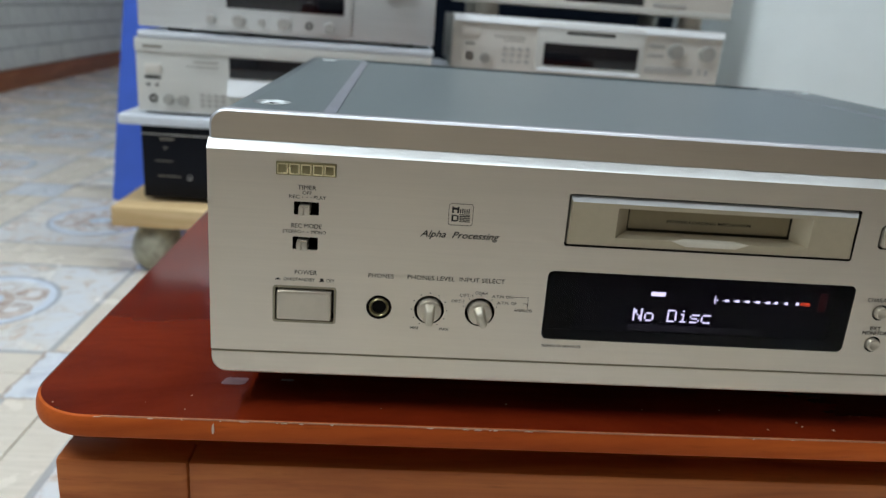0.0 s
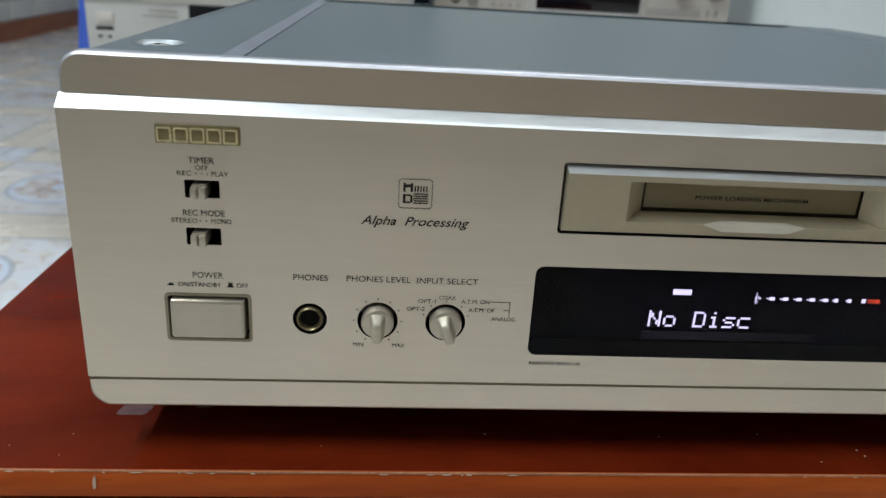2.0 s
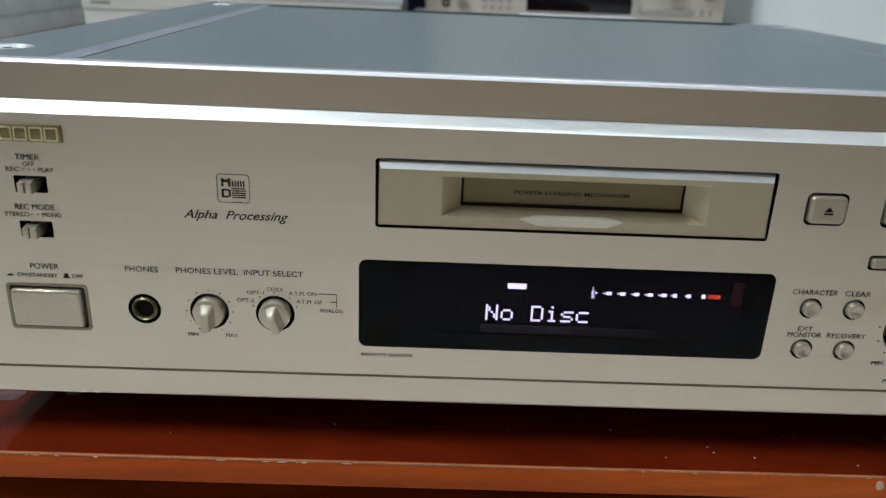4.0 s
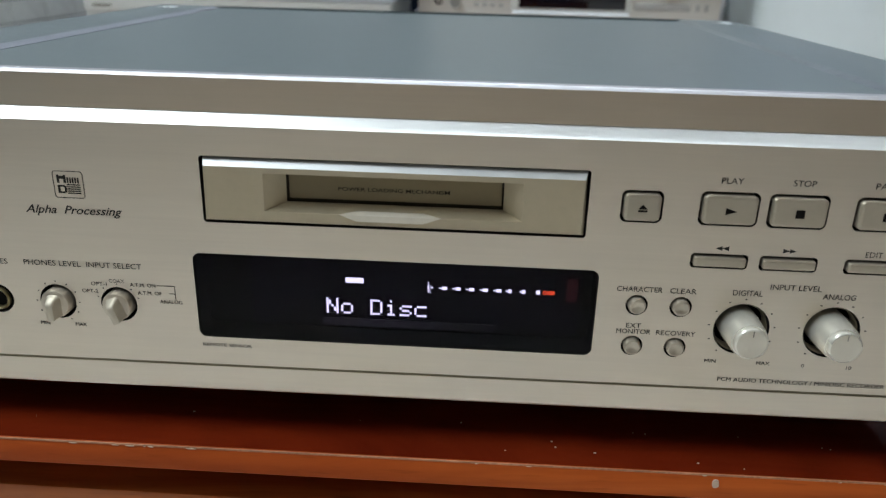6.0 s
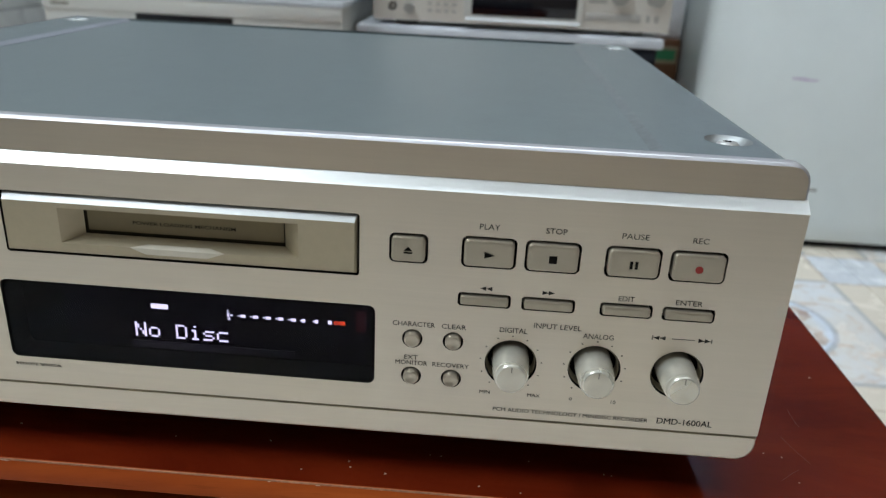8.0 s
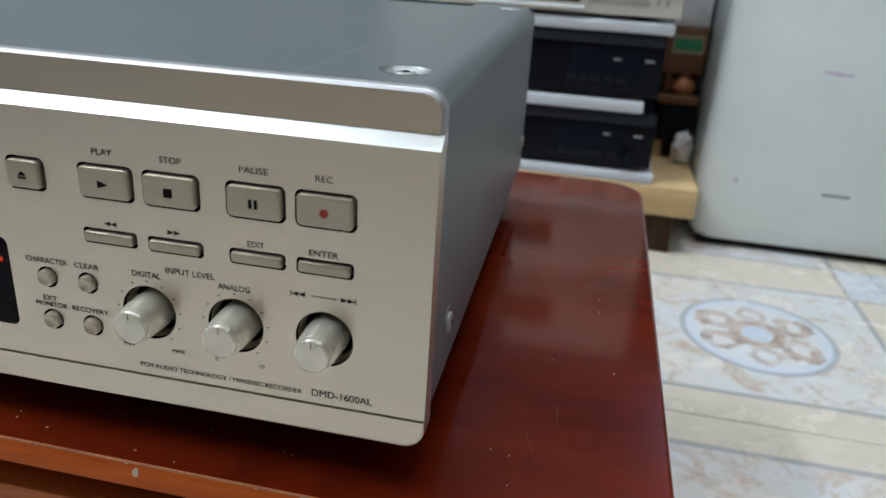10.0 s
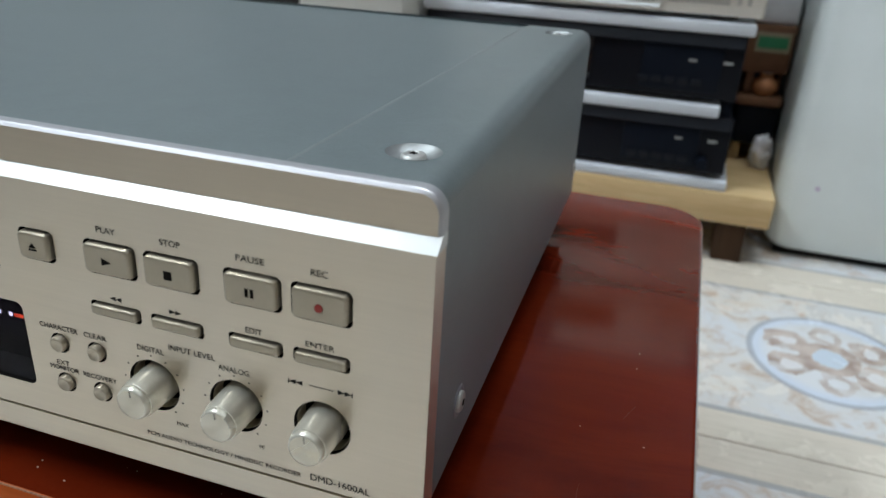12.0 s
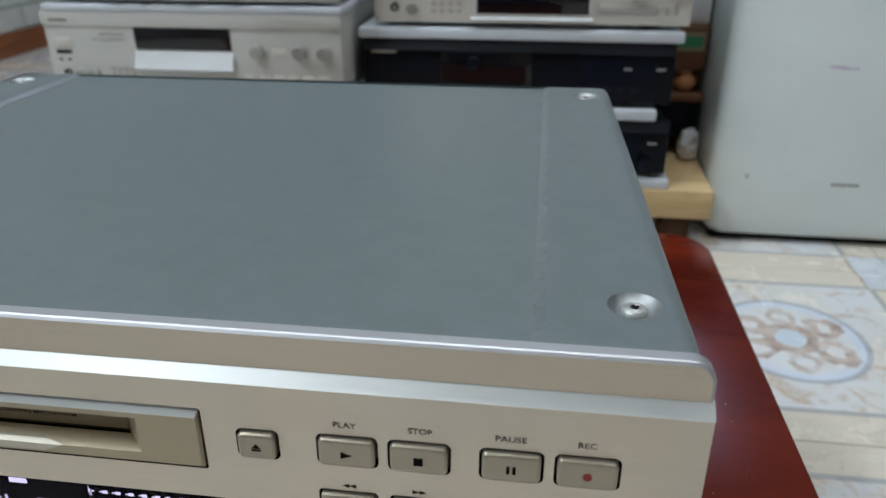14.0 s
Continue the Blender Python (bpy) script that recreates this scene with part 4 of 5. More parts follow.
# printed words
for body, x0, x1, z, h in (
        ("TIMER", 0.0372, 0.0450, 0.3321, 0.0019), ("OFF", 0.0392, 0.0431, 0.3300, 0.0015), ("REC", 0.0337, 0.0380, 0.3282, 0.0015),
        ("PLAY", 0.0440, 0.0491, 0.3282, 0.0015), ("REC MODE", 0.0347, 0.0475, 0.3154, 0.0019), ("STEREO", 0.0310, 0.0390, 0.3130, 0.0015),
        ("MONO", 0.0432, 0.0494, 0.3130, 0.0015), ("POWER", 0.0364, 0.0460, 0.2945, 0.0020), ("ON/STANDBY", 0.0316, 0.0452, 0.2914, 0.0015),
        ("OFF", 0.0500, 0.0537, 0.2914, 0.0015), ("PHONES", 0.0682, 0.0793, 0.2947, 0.0020), ("PHONES LEVEL", 0.0853, 0.1062, 0.2948, 0.0020),
        ("INPUT SELECT", 0.1082, 0.1283, 0.2948, 0.0020), ("OPT-2", 0.1053, 0.1112, 0.2849, 0.0014), ("OPT-1", 0.1089, 0.1147, 0.2878, 0.0014),
        ("COAX", 0.1157, 0.1213, 0.2892, 0.0014), ("A.T.M. ON", 0.1232, 0.1326, 0.2880, 0.0014), ("A.T.M. OF", 0.1257, 0.1345, 0.2850, 0.0014),
        ("ANALOG", 0.1336, 0.1418, 0.2819, 0.0014), ("MIN", 0.0877, 0.0912, 0.2712, 0.0014), ("MAX", 0.1008, 0.1050, 0.2712, 0.0014),
        ("REMOTE SENSOR", 0.1480, 0.1662, 0.2656, 0.0012), ("PLAY", 0.3252, 0.3323, 0.3345, 0.0020), ("STOP", 0.3481, 0.3554, 0.3345, 0.0020),
        ("PAUSE", 0.3741, 0.3834, 0.3345, 0.0020), ("REC", 0.3981, 0.4034, 0.3345, 0.0020), ("EDIT", 0.3759, 0.3815, 0.3111, 0.0019),
        ("ENTER", 0.3959, 0.4053, 0.3111, 0.0019), ("CHARACTER", 0.2957, 0.3113, 0.2950, 0.0019), ("CLEAR", 0.3138, 0.3228, 0.2950, 0.0019),
        ("EXT", 0.3003, 0.3055, 0.2812, 0.0018), ("MONITOR", 0.2971, 0.3091, 0.2789, 0.0018), ("RECOVERY", 0.3110, 0.3247, 0.2789, 0.0018),
        ("DIGITAL", 0.3350, 0.3451, 0.2953, 0.0020), ("INPUT LEVEL", 0.3472, 0.3643, 0.2980, 0.0020), ("ANALOG", 0.3652, 0.3762, 0.2953, 0.0020),
        ("PCM AUDIO TECHNOLOGY / MINIDISC RECORDER", 0.3348, 0.3932, 0.2618, 0.0016), ("DMD-1600AL", 0.3965, 0.4170, 0.2618, 0.0025),
        ("MIN", 0.3292, 0.3332, 0.2690, 0.0014), ("MAX", 0.3473, 0.3520, 0.2690, 0.0014), ("0", 0.3629, 0.3640, 0.2688, 0.0014), ("10", 0.3785, 0.3803, 0.2688, 0.0014)):
    lettering(deck, body, x0, x1, z, h, weight=0.0 if "M" in body else 0.004)
lettering(deck, "Alpha  Processing", 0.0895, 0.1240, 0.3146, 0.0029, INK, 0.38, weight=0.012)
marks = [(x - 0.0002, x + 0.0002, 0.3287, 0.3290) for x in (0.0393, 0.0411, 0.0428)] + [(x - 0.0002, x + 0.0002, 0.3135, 0.3139) for x in (0.0398, 0.0417)]
marks += [(0.0282, 0.0303, 0.2916, 0.2920), (0.0287, 0.0298, 0.2920, 0.2924), (0.0470, 0.0492, 0.2914, 0.2918), (0.0474, 0.0488, 0.2918, 0.2930)]
marks += [(0.1332, 0.1396, 0.28865, 0.28885), (0.1394, 0.1396, 0.2838, 0.28885), (0.1374, 0.1396, 0.2857, 0.2859)]
marks += [(0.3968, 0.4048, 0.29755, 0.29775), (0.3897, 0.3900, 0.2968, 0.2985), (0.4107, 0.4110, 0.2968, 0.2985)]
for cx, cz, _ in DIALS:
    for a in (range(-60, 241, 30) if cx < 0.11 else (20, 50, 90, 130, 160)):
        u, v = cx + 0.0079 * math.cos(radians(a)), cz + 0.0079 * math.sin(radians(a))
        marks.append((u - 0.00022, u + 0.00022, v - 0.00022, v + 0.00022))
for cx, cz in KNOBS[:2]:
    for a in range(-50, 231, 28):
        u, v = cx + 0.0113 * math.cos(radians(a)), cz + 0.0113 * math.sin(radians(a))
        marks.append((u - 0.0003, u + 0.0003, v - 0.0002, v + 0.0002))
for m in marks:
    bars(deck, [m], INK, "printed_mark", 0.0, 0.00012)
tri = lambda x, z, s: [(x, z), (x + s * 0.0022, z + 0.0008), (x + s * 0.0022, z - 0.0008)]  # noqa: E731
flat_shape(deck, [tri(0.3268, 0.3121, 1), tri(0.3290, 0.3121, 1)], INK, "rewind_symbol", 0.0)
flat_shape(deck, [tri(0.3512, 0.3121, -1), tri(0.3534, 0.3121, -1)], INK, "forward_symbol", 0.0)
flat_shape(deck, [tri(0.3901, 0.29765, 1), tri(0.3923, 0.29765, 1)], INK, "skip_symbol", 0.0)
flat_shape(deck, [tri(0.4084, 0.29765, -1), tri(0.4106, 0.29765, -1)], INK, "skip_symbol", 0.0)

# the whole front leans back a little
for ob in deck.children_recursive:
    if max(v.co.y for v in ob.data.vertices) < 0.02:
        for v in ob.data.vertices:
            v.co.y += 0.020 * (v.co.z - 0.285)

# ---- the two stacks of hi-fi behind ----


def hifi_unit(name, label, x0, x1, y0, z0, z1, depth, face, case, feet=0.006, foot=None):
    """A hi-fi component with a faceplate towards -y. Returns the thing and its faceplate's y."""
    ob = thing(name, label, "hi-fi unit", ((x0 + x1) / 2, y0 + depth / 2, z0))
    part("faceplate", box(B(), x0, x1, y0, y0 + 0.012, z0 + feet, z1, 0.0025), face, ob)
    part("case", box(B(), x0 + 0.003, x1 - 0.003, y0 + 0.0122, y0 + depth, z0 + feet + 0.001, z1 - 0.001, 0.002), case, ob)
    for x in (x0 + 0.045, x1 - 0.045):
        for y in (y0 + 0.045, y0 + depth - 0.045):
            part("foot", lathe(B(), (x, y, z0), "z", [(0.016, 0.0), (0.018, 0.001), (0.018, feet)], 20), foot or RUBBER, ob)
    return ob


def unit_knob(ob, x, y, z, r, length, material):
    part("knob", lathe(B(), (x, y, z), "y", [(r, 0.002), (r * 0.98, -length * 0.8), (r * 0.85, -length), (r * 0.5, -length * 0.98)], 24), material, ob)


def unit_plate(ob, name, x0, x1, y, z0, z1, material, proud=0.002, bevel=0.0006, label=""):
    return part(name, box(B(), x0, x1, y - proud, y + 0.003, z0, z1, bevel), material, ob, label)


def unit_wedge(ob, name, x0, x1, y, z0, z1, material, proud, label=""):
    """A ledge whose face slopes back, so that it looks up a little."""
    bm = loft(B(), [[(x, y + 0.003, z0), (x, y - proud, z0), (x, y - proud, z0 + 0.0015), (x, y - 0.001, z1), (x, y + 0.003, z1)] for x in (x0, x1)])
    return part(name, bm, material, ob, label, 20)


LY = 0.785
solid("plank", box(B(), -0.329, 0.13, LY - 0.040, 1.12, 0.0740, 0.1040, 0.002), PALE_WOOD, "pale pine plank resting on a stone", "plank", "planks under the hi-fi stacks")
for x, y, sx, seed in ((-0.277, 0.785, 0.036, 2), (0.06, 0.83, 0.036, 5), (-0.2, 1.06, 0.036, 7)):
    bm = B()
    bmesh.ops.create_icosphere(bm, subdivisions=4, radius=1.0)
    for v in bm.verts:
        k = 1 + 0.10 * noise.noise(v.co * 1.6 + Vector((seed, 0, 0))) + 0.03 * noise.noise(v.co * 6)
        v.co = Vector((x + v.co.x * sx * k, y + v.co.y * sx * k, max(0.0, min(0.074, 0.036 + v.co.z * 0.043 * k))))
    solid("stone", bm, STONE, "rounded grey-green stone with dark cracks under the plank", "stone", "stones under the plank")

ob = hifi_unit("amplifier", "black hi-fi unit on the pale plank", -0.294, 0.12, LY, 0.1041, 0.2185, 0.30, BLACK_FACE, BLACK_METAL, 0.006)
unit_plate(ob, "trim_line", -0.293, 0.119, LY, 0.2045, 0.2060, SILVER, 0.0004, 0.0001)
bars(ob, [(-0.268, -0.247, 0.197, 0.2005)], INK_SOFT, "badge", LY)
for mark in [(-0.262, -0.258, 0.184, 0.187), (-0.275, -0.250, 0.1655, 0.167), (-0.272, -0.240, 0.1430, 0.1445)]:
    bars(ob, [mark], INK_SOFT, "printed_mark", LY)
part("jack", lathe(B(), (-0.226, LY, 0.1425), "y", [(0.0038, 0.002), (0.0038, -0.001), (0.0028, -0.001), (0.0026, 0.0008)], 20, False), GREY_KNOB, ob)
unit_plate(ob, "display", -0.15, 0.0, LY, 0.165, 0.195, GLASS_BLACK, 0.0005)
for i in range(4):
    unit_plate(ob, "button", -0.15 + i * 0.035, -0.125 + i * 0.035, LY, 0.135, 0.143, BLACK_METAL)
unit_knob(ob, 0.07, LY, 0.165, 0.018, 0.015, BLACK_METAL)

solid("foam_board", box(B(), -0.322, 0.125, LY - 0.012, LY + 0.29, 0.2187, 0.2335, 0.003), FOAM, "white foam board between two hi-fi units", "foam board", "foam boards")
ob = hifi_unit("tape_deck", "pale silver hi-fi unit with a black display", -0.296, 0.120, LY, 0.2337, 0.3405, 0.30, SILVER, SILVER, 0.004)
unit_plate(ob, "upper_band", -0.296, 0.120, LY, 0.322, 0.3402, SILVER, 0.003, 0.001)
unit_plate(ob, "display", -0.166, -0.031, LY, 0.2920, 0.3205, GLASS_BLACK, 0.0015, 0.0008, "black display")
unit_wedge(ob, "tray", -0.168, -0.029, LY, 0.2665, 0.2900, TRAY_WHITE, 0.011, "bright white sloping tray front")
unit_plate(ob, "lower_door", -0.166, -0.031, LY, 0.2440, 0.2655, SILVER, 0.0025, 0.001)
unit_plate(ob, "power_button", -0.283, -0.261, LY, 0.2935, 0.3055, SILVER_WARM, 0.003, 0.001)
for mark in [(-0.284, -0.262, 0.2842, 0.2885), (-0.282, -0.277, 0.2745, 0.2775), (-0.270, -0.265, 0.2745, 0.2775)]:
    bars(ob, [mark], INK, "printed_mark", LY)
for mark in [(-0.284, -0.258, 0.3270, 0.3305), (-0.215, -0.180, 0.3105, 0.3120), (-0.225, -0.180, 0.3040, 0.3050)]:
    bars(ob, [mark], INK_SOFT, "printed_mark", LY - 0.003)
part("jack", lathe(B(), (-0.273, LY, 0.257), "y", [(0.0055, 0.002), (0.0055, -0.002), (0.0035, -0.002), (0.003, 0.0005)], 20), BLACK_GAP, ob)
for x in (-0.251, -0.231):
    unit_knob(ob, x, LY, 0.257, 0.0075, 0.010, GREY_KNOB)
for i in range(4):
    for j in range(3):
        unit_plate(ob, "key", -0.2075 + i * 0.0098, -0.2015 + i * 0.0098, LY, 0.2485 + j * 0.0075, 0.2525 + j * 0.0075, KEY_GREY, 0.002, 0.0005)
for x, r in ((0.006, 0.0095), (0.064, 0.0095), (0.097, 0.0095)):
    unit_knob(ob, x, LY, 0.292, r, 0.012, GREY_KNOB)
unit_plate(ob, "button", 0.024, 0.044, LY, 0.288, 0.296, SILVER_WARM)
for i in range(6):
    unit_plate(ob, "button", -0.015 + i * 0.020, 0.0 + i * 0.020, LY, 0.2560, 0.2610, SILVER_WARM)
solid("foam_board", box(B(), -0.291, 0.122, LY - 0.004, LY + 0.29, 0.3407, 0.3500, 0.002), FOAM, "white foam board between two hi-fi units", "foam board", "foam boards")

ob = hifi_unit("receiver", "bright brushed silver hi-fi unit with a wide dark display", -0.290, 0.121, LY, 0.3502, 0.480, 0.30, SILVER_BRIGHT, SILVER_BRIGHT, 0.005)
unit_plate(ob, "centre_panel", -0.194, 0.004, LY, 0.3600, 0.475, SILVER_BRIGHT, 0.005, 0.0015)
unit_plate(ob, "display", -0.167, -0.006, LY - 0.005, 0.3880, 0.440, GLASS_BLACK, 0.001, 0.0005, "black display")
for x, r in ((-0.188, 0.006), (-0.150, 0.009), (-0.119, 0.005), (-0.088, 0.009), (-0.025, 0.007)):
    unit_knob(ob, x, LY - 0.005, 0.371, r, 0.008, SCREW_METAL)
part("jack", lathe(B(), (-0.054, LY - 0.005, 0.371), "y", [(0.005, 0.002), (0.005, -0.001), (0.003, -0.001), (0.0028, 0.0005)], 20), BLACK_GAP, ob)
unit_knob(ob, 0.06, LY, 0.447, 0.024, 0.02, SILVER_BRIGHT)

bm = B()
loft(bm, [[(xa, 1.152, z), (xb, 1.152, z), (xb, 1.164, z), (xa, 1.164, z)] for xa, xb, z in ((-0.481, -0.17, 0.0), (-0.460, -0.165, 0.19), (-0.437, -0.16, 0.38), (-0.434, -0.16, 0.41))])
solid("plastic_sheet", bm, BLUE, "upright blue plastic sheet standing on the tiles behind the stack", "plastic sheet")

RY = 0.85
solid("plank", box(B(), 0.085, 0.631, RY - 0.008, 1.16, 0.057, 0.1005, 0.003), PALE_WOOD, "thick pale pine plank under the black units", "plank", "planks under the hi-fi stacks")
# the blocks' shade under the plank is put into their dark wood colour
for x in (0.17, 0.585):
    for y in (0.87, 1.11):
        solid("wood_block", box(B(), x - 0.02, x + 0.02, y - 0.02, y + 0.03, 0.0, 0.057, 0.002), SHADED_WOOD, "short brown wooden block under the plank, with shade in its dark colour", "wood block", "blocks under the plank")
for z0, z1, xr in ((0.1007, 0.1145, 0.567), (0.1977, 0.2135, 0.539), (0.3027, 0.3170, 0.563)):
    solid("foam_board", box(B(), 0.128, xr, RY - 0.006, RY + 0.29, z0, z1, 0.003), FOAM, "white foam board between stacked hi-fi units", "foam board", "foam boards")
for z0, z1, xa, xb in ((0.1147, 0.1975, 0.122, 0.560), (0.2137, 0.3025, 0.132, 0.556)):
    ob = hifi_unit("cassette_deck", "black hi-fi deck between white foam boards", xa, xb, RY, z0, z1, 0.30, BLACK_FACE, BLACK_METAL, 0.006)
    zm = (z0 + z1) / 2
    unit_plate(ob, "cassette_door", xa + 0.11, xa + 0.235, RY, z0 + 0.018, z1 - 0.012, GLASS_BLACK, 0.003, 0.001)
    unit_plate(ob, "control_panel", xa + 0.30, xa + 0.40, RY, z0 + 0.014, z1 - 0.017, BLACK_METAL, 0.002, 0.001)
    unit_wedge(ob, "upper_band", xa + 0.002, xb - 0.002, RY, z1 - 0.016, z1 - 0.002, BLACK_GLOSS, 0.006)
    bars(ob, [(0.490, 0.500, zm + 0.008, zm + 0.011)], GREY_MARK, "badge", RY - 0.002)
    bars(ob, [(0.532, 0.544, zm + 0.008, zm + 0.0115)], GREY_MARK, "badge", RY - 0.002)
    bars(ob, [(xa + 0.012, xa + 0.047, z1 - 0.0205, z1 - 0.0145)], SILVER, "badge", RY)
    for i in range(5):
        unit_plate(ob, "button", 0.43 + i * 0.017, 0.442 + i * 0.017, RY - 0.002, zm - 0.022, zm - 0.014, BLACK_GLOSS)
    unit_knob(ob, xa + 0.155 if z0 > 0.2 else xb - 0.03, RY, z1 - 0.03 if z0 > 0.2 else zm - 0.02, 0.008, 0.012, BLACK_METAL)

ob = hifi_unit("disc_recorder", "warm silver hi-fi unit with a framed black display", 0.151, 0.568, RY, 0.3172, 0.4035, 0.30, SILVER_WARM, SILVER, 0.0065)
unit_wedge(ob, "upper_edge", 0.1515, 0.5675, RY, 0.3925, 0.4032, TRAY_WHITE, 0.006, "bright sloping upper edge")
unit_plate(ob, "centre_frame", 0.280, 0.446, RY, 0.3330, 0.3990, SILVER, 0.005, 0.002)
unit_plate(ob, "display", 0.291, 0.437, RY - 0.005, 0.3370, 0.3705, GLASS_BLACK, 0.0008, 0.0003, "black display")
unit_plate(ob, "disc_slot", 0.324, 0.398, RY - 0.005, 0.3845, 0.3885, BLACK_GAP, 0.0006, 0.0001)
unit_wedge(ob, "sill", 0.283, 0.443, RY, 0.3290, 0.3345, TRAY_WHITE, 0.010)
unit_plate(ob, "power_button", 0.166, 0.192, RY, 0.3730, 0.3850, SILVER_WARM, 0.003, 0.001)
bars(ob, [(0.163, 0.190, 0.3955, 0.3990)], INK_SOFT, "badge", RY - 0.0026)
for mark in [(0.172, 0.186, 0.3600, 0.3630), (0.215, 0.262, 0.3735, 0.3750), (0.230, 0.262, 0.3690, 0.3700)]:
    bars(ob, [mark], INK_SOFT, "printed_mark", RY)
part("jack", lathe(B(), (0.179, RY, 0.343), "y", [(0.0055, 0.002), (0.0055, -0.002), (0.0035, -0.002), (0.003, 0.0005)], 20), BLACK_GAP, ob)
unit_knob(ob, 0.203, RY, 0.3415, 0.0075, 0.010, GREY_KNOB)
for i in range(4):
    for j in range(3):
        unit_plate(ob, "key", 0.229 + i * 0.0115, 0.2355 + i * 0.0115, RY, 0.3375 + j * 0.009, 0.3415 + j * 0.009, KEY_GREY, 0.002, 0.0005)
for x in (0.495, 0.544):
    unit_knob(ob, x, RY, 0.3705, 0.0122, 0.012, GREY_KNOB)
for z in (0.3745, 0.3605):
    unit_plate(ob, "slim_button", 0.453, 0.478, RY, z, z + 0.005, KEY_GREY)
unit_plate(ob, "wide_button", 0.4505, 0.526, RY, 0.3375, 0.3475, KEY_GREY, 0.003, 0.001)
for x in (0.534, 0.546):
    unit_plate(ob, "slim_button", x, x + 0.005, RY, 0.338, 0.347, KEY_GREY)

ob = hifi_unit("disc_player", "pale silver hi-fi unit on top of the stack", 0.160, 0.572, RY, 0.4037, 0.510, 0.30, SILVER_WARM, SILVER, 0.018, SILVER_WARM)
unit_plate(ob, "lower_band", 0.161, 0.571, RY, 0.4225, 0.4305, SILVER, 0.003, 0.001)
unit_plate(ob, "display", 0.315, 0.435, RY, 0.4325, 0.4700, GLASS_BLACK, 0.001, 0.0005, "black display")
unit_plate(ob, "wide_button", 0.45, 0.50, RY, 0.4325, 0.4390, KEY_GREY)

ob = hifi_unit("tuner", "pale silver hi-fi unit at the very top of the stack", 0.158, 0.570, RY, 0.5102, 0.640, 0.30, SILVER_WARM, SILVER, 0.010)
unit_plate(ob, "display", 0.30, 0.45, RY, 0.5600, 0.6050, GLASS_BLACK, 0.001, 0.0005, "black display")
unit_knob(ob, 0.505, RY, 0.575, 0.022, 0.02, SILVER)

# added black block with door leaves that closes and darkens the gap behind the stacks
ob = thing("cupboard", "added black block that darkens the gap behind the two hi-fi stacks", "cupboard", (0.26, 1.5, 0))
part("body", box(B(), -0.28, 0.80, 1.36, 1.66, 0.0, 0.90, 0.004), BLACK_METAL, ob)
for x0, x1 in ((-0.275, 0.258), (0.262, 0.795)):
    part("door", box(B(), x0, x1, 1.348, 1.36, 0.01, 0.89, 0.003), BLACK_METAL, ob)

# odds and ends between stack and appliance
solid("cardboard_box", box(B(), 0.560, 0.629, 1.02, 1.15, 0.232, 0.300, 0.003), CARDBOARD, "brown cardboard box with a green label", "box")
bars(bpy.data.objects["cardboard_box"], [(0.578, 0.625, 0.262, 0.290)], FLAP, "label_ground", 1.02)
bars(bpy.data.objects["cardboard_box"], [(0.581, 0.621, 0.268, 0.284)], GREEN, "green_label", 1.0196)
solid("paper_pack", box(B(), 0.573, 0.629, 1.03, 1.14, 0.3002, 0.380, 0.004), WHITE_BAG, "bluish white paper pack on the cardboard box", "pack")
ob = solid("black_case", box(B(), 0.572, 0.630, 1.01, 1.15, 0.128, 0.186, 0.004), BLACK_METAL, "black case under a shelf board", "case")
solid("shelf_board", box(B(), 0.566, 0.631, 1.005, 1.155, 0.1862, 0.1985, 0.002), CARDBOARD, "brown board lying on the black case", "board")
bm = lathe(B(), (0.604, 1.035, 0.1987), "z", [(0.012, 0.0), (0.017, 0.006), (0.019, 0.014), (0.016, 0.022), (0.010, 0.027), (0.009, 0.032)], 28)
solid("clay_pot", bm, ORANGE, "small orange clay pot with a pale top", "pot")
solid("pot_lid", lathe(B(), (0.604, 1.035, 0.2308), "z", [(0.0095, 0.0), (0.010, 0.003), (0.006, 0.007), (0.002, 0.008)], 24), FOAM, "small pale lid on the clay pot", "lid")
solid("wood_offcut", box(B(), 0.5745, 0.5870, 1.03, 1.12, 0.1986, 0.2318, 0.002), CARDBOARD, "brown wooden offcut holding up the cardboard box", "offcut")
for x in (0.580, 0.622):
    solid("wood_block", box(B(), x - 0.006, x + 0.006, 1.02, 1.14, 0.1007, 0.1278, 0.001), PALE_WOOD, "pale wooden block on the plank", "wood block", "blocks on the plank")
bm = B()
bmesh.ops.create_icosphere(bm, subdivisions=4, radius=1.0)
for v in bm.verts:
    k = 1 + 0.35 * noise.noise(v.co * 2.3 + Vector((3, 1, 7))) + 0.12 * noise.noise(v.co * 7)
    v.co = Vector((0.614 + v.co.x * 0.015 * k, 0.985 + v.co.y * 0.015 * k, max(0.1006, 0.123 + v.co.z * 0.027 * k)))
solid("wood_offcut", box(B(), 0.6200, 0.6285, 1.06, 1.12, 0.1986, 0.2318, 0.002), CARDBOARD, "brown wooden offcut holding up the cardboard box", "offcut")
solid("plastic_bag", bm, WHITE_BAG, "crumpled white plastic bag on the plank", "bag", smooth=60)

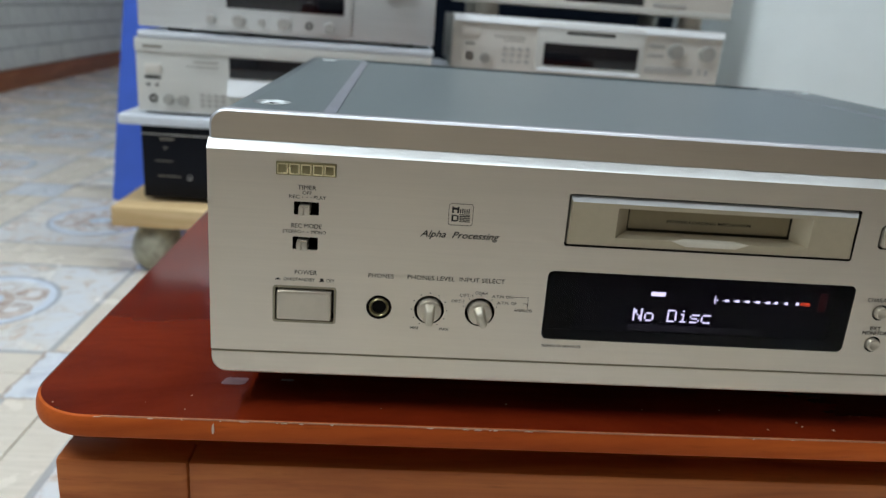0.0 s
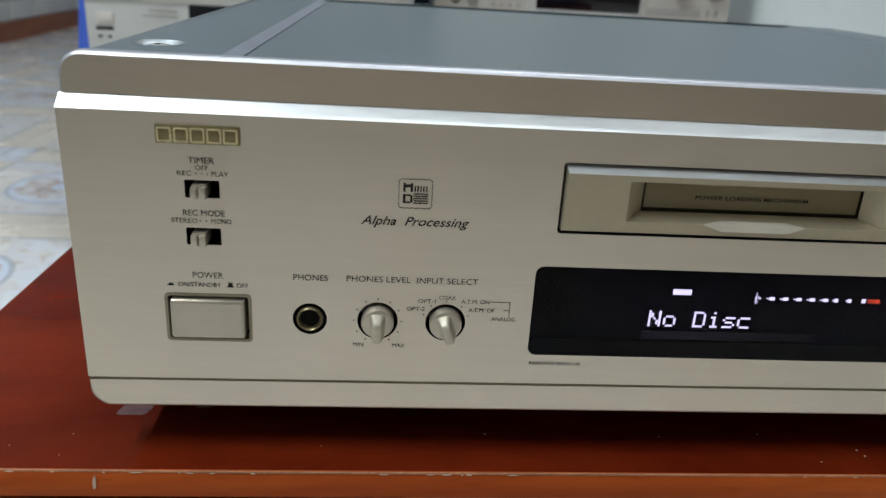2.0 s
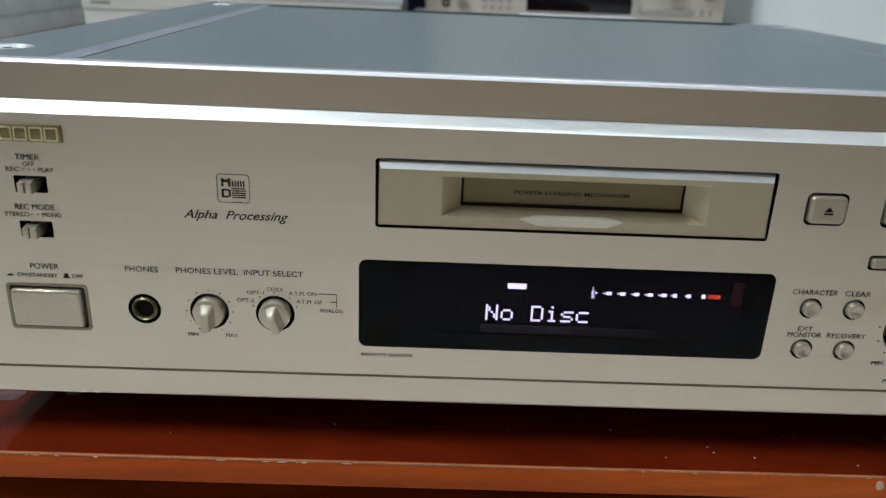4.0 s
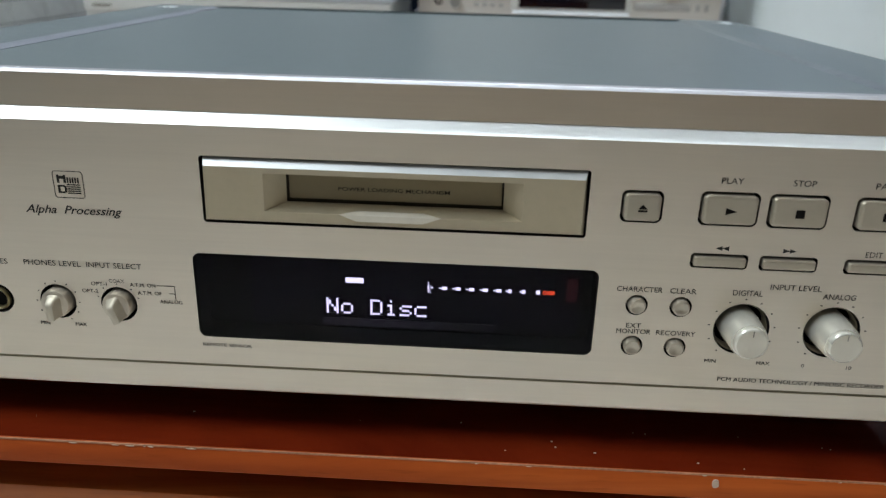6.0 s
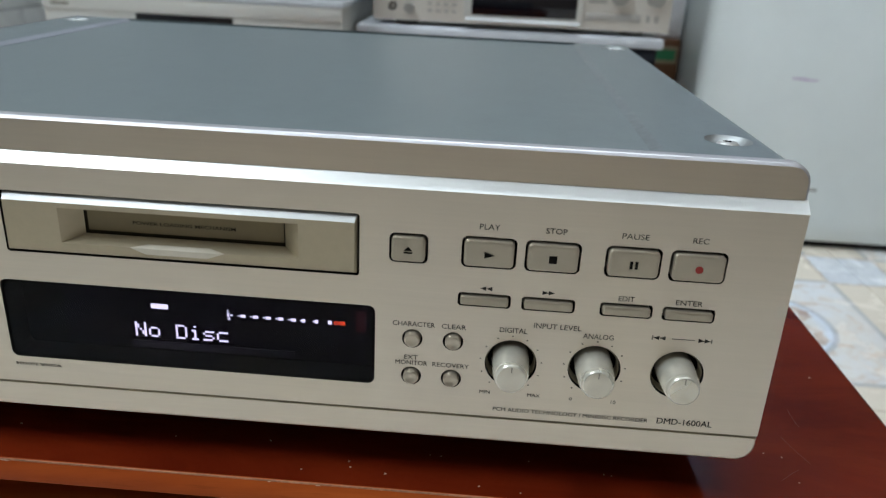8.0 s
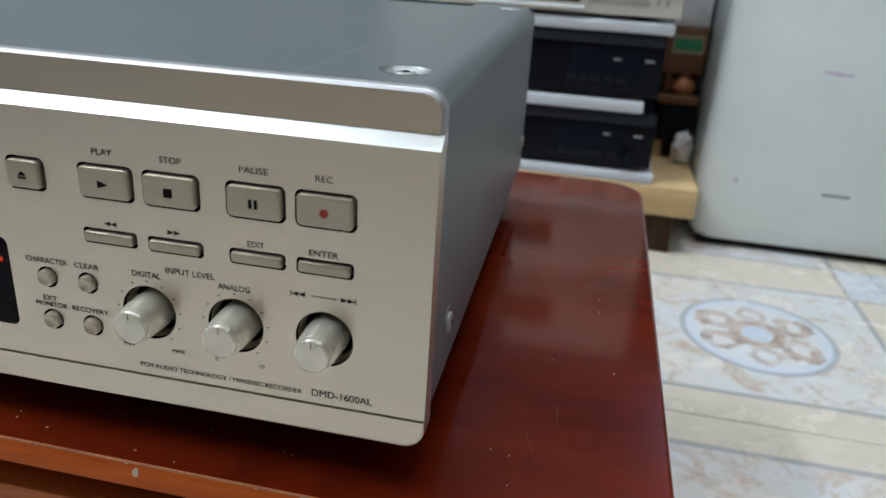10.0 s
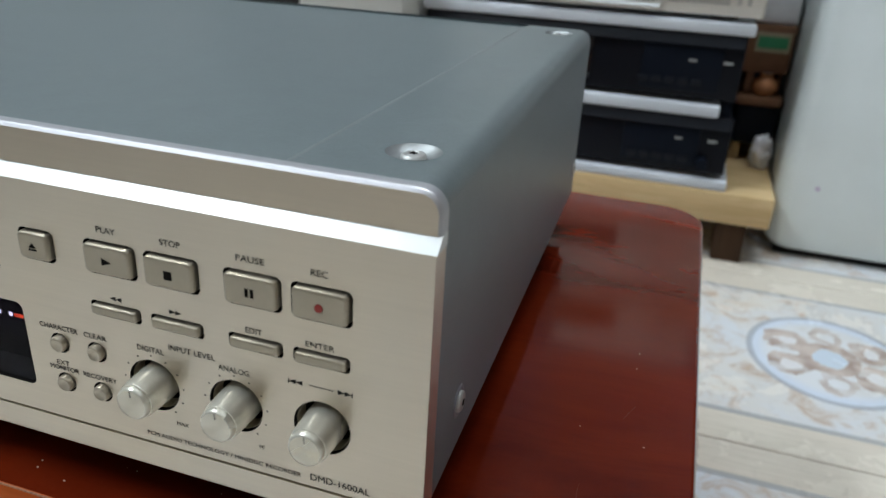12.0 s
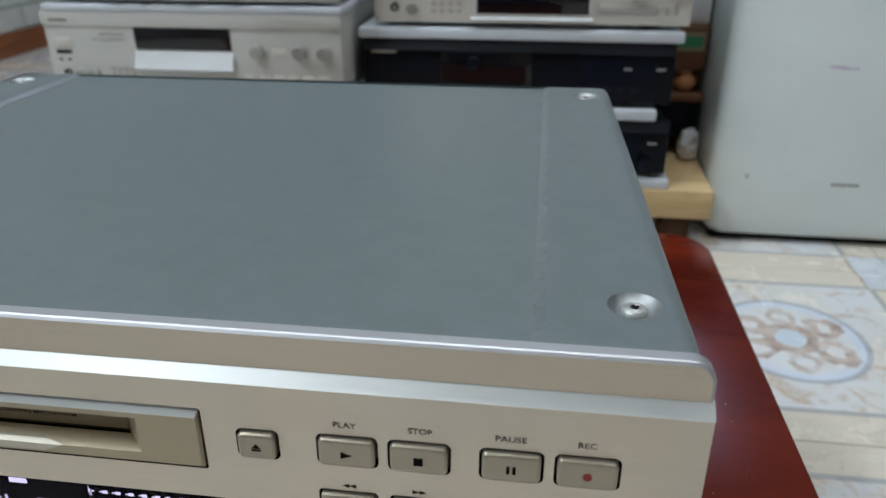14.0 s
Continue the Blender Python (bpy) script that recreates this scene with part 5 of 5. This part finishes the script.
# white appliance
ob = thing("appliance", "off-white enamelled appliance with rounded edges on the tiled floor", "appliance", (0.835, 1.09, 0))
AX0, AX1, AY0, AY1 = 0.635, 1.022, 0.898, 1.30
bm = B()
rings = []
for d, z in ((0.028, 0.008), (0.012, 0.011), (0.003, 0.022), (0.0, 0.045), (0.0, 0.485), (0.004, 0.496), (0.015, 0.503)):
    rings.append([(u, v, z) for u, v in rounded(AX0 + d, AX1 - d, AY0 + d, AY1 - d, 0.026, 8)])
part("body", loft(bm, rings), APPLIANCE, ob, "off-white enamel shell")
part("plinth", box(B(), AX0 + 0.018, AX1 - 0.018, AY0 + 0.018, AY1 - 0.018, 0.0, 0.0095), RUBBER, ob)
bars(ob, [(0.804, 0.842, 0.0965, 0.1010)], GREY_MARK, "grey_mark", AY0)
bars(ob, [(0.768, 0.790, 0.2655, 0.2685), (0.782, 0.806, 0.2640, 0.2665)], VIOLET_INK, "pen_mark", AY0)
bars(ob, [(0.6835, 0.6890, 0.104, 0.110)], VIOLET_INK, "pen_mark", AY0)

# ---- pieces of the floor and of the brick wall ----
bm = B()
h = TILE / 2 - 0.0008
loft(bm, [[(sx * k, sy * k, z) for sx, sy in ((-1, -1), (1, -1), (1, 1), (-1, 1))] for k, z in ((h, -0.009), (h, -0.0008), (h - 0.0008, 0.0))])
tile_mesh = finish("tile", bm, TILE_GLAZE, 0)
for i in range(math.floor((X0 - CX) / TILE), math.ceil((X1 - CX) / TILE) + 1):
    for j in range(math.floor((Y0 - CY) / TILE), math.ceil((Y1 - CY) / TILE) + 1):
        x, y = CX + i * TILE, CY + j * TILE
        if X0 - 0.15 < x < X1 + 0.15 and Y0 - 0.15 < y < Y1 + 0.15:
            tile = new("tile", tile_mesh)
            tile.location = (x, y, 0.0)
            tile.rotation_euler = (0, 0, (i * 7 + j * 3) % 2 * math.pi)
            tile.parent = floor
BW, BH = 0.215, 0.078
bm = box(B(), 0.0, 0.006, -BW / 2 + 0.003, BW / 2 - 0.003, -BH / 2 + 0.003, BH / 2 - 0.003, 0.002, 1)
brick_mesh = finish("brick", bm, BRICK_PAINT, 0)
for r in range(11):
    y = -0.9 + (BW / 2 if r % 2 else 0)
    while y < 2.6:
        brick = new("brick", brick_mesh)
        brick.location = (-0.0012 * ((r * 5 + round(y * 10)) % 3), y, 0.070 + BH * (r + 0.5))
        brick.parent = wall_west
        y += BW
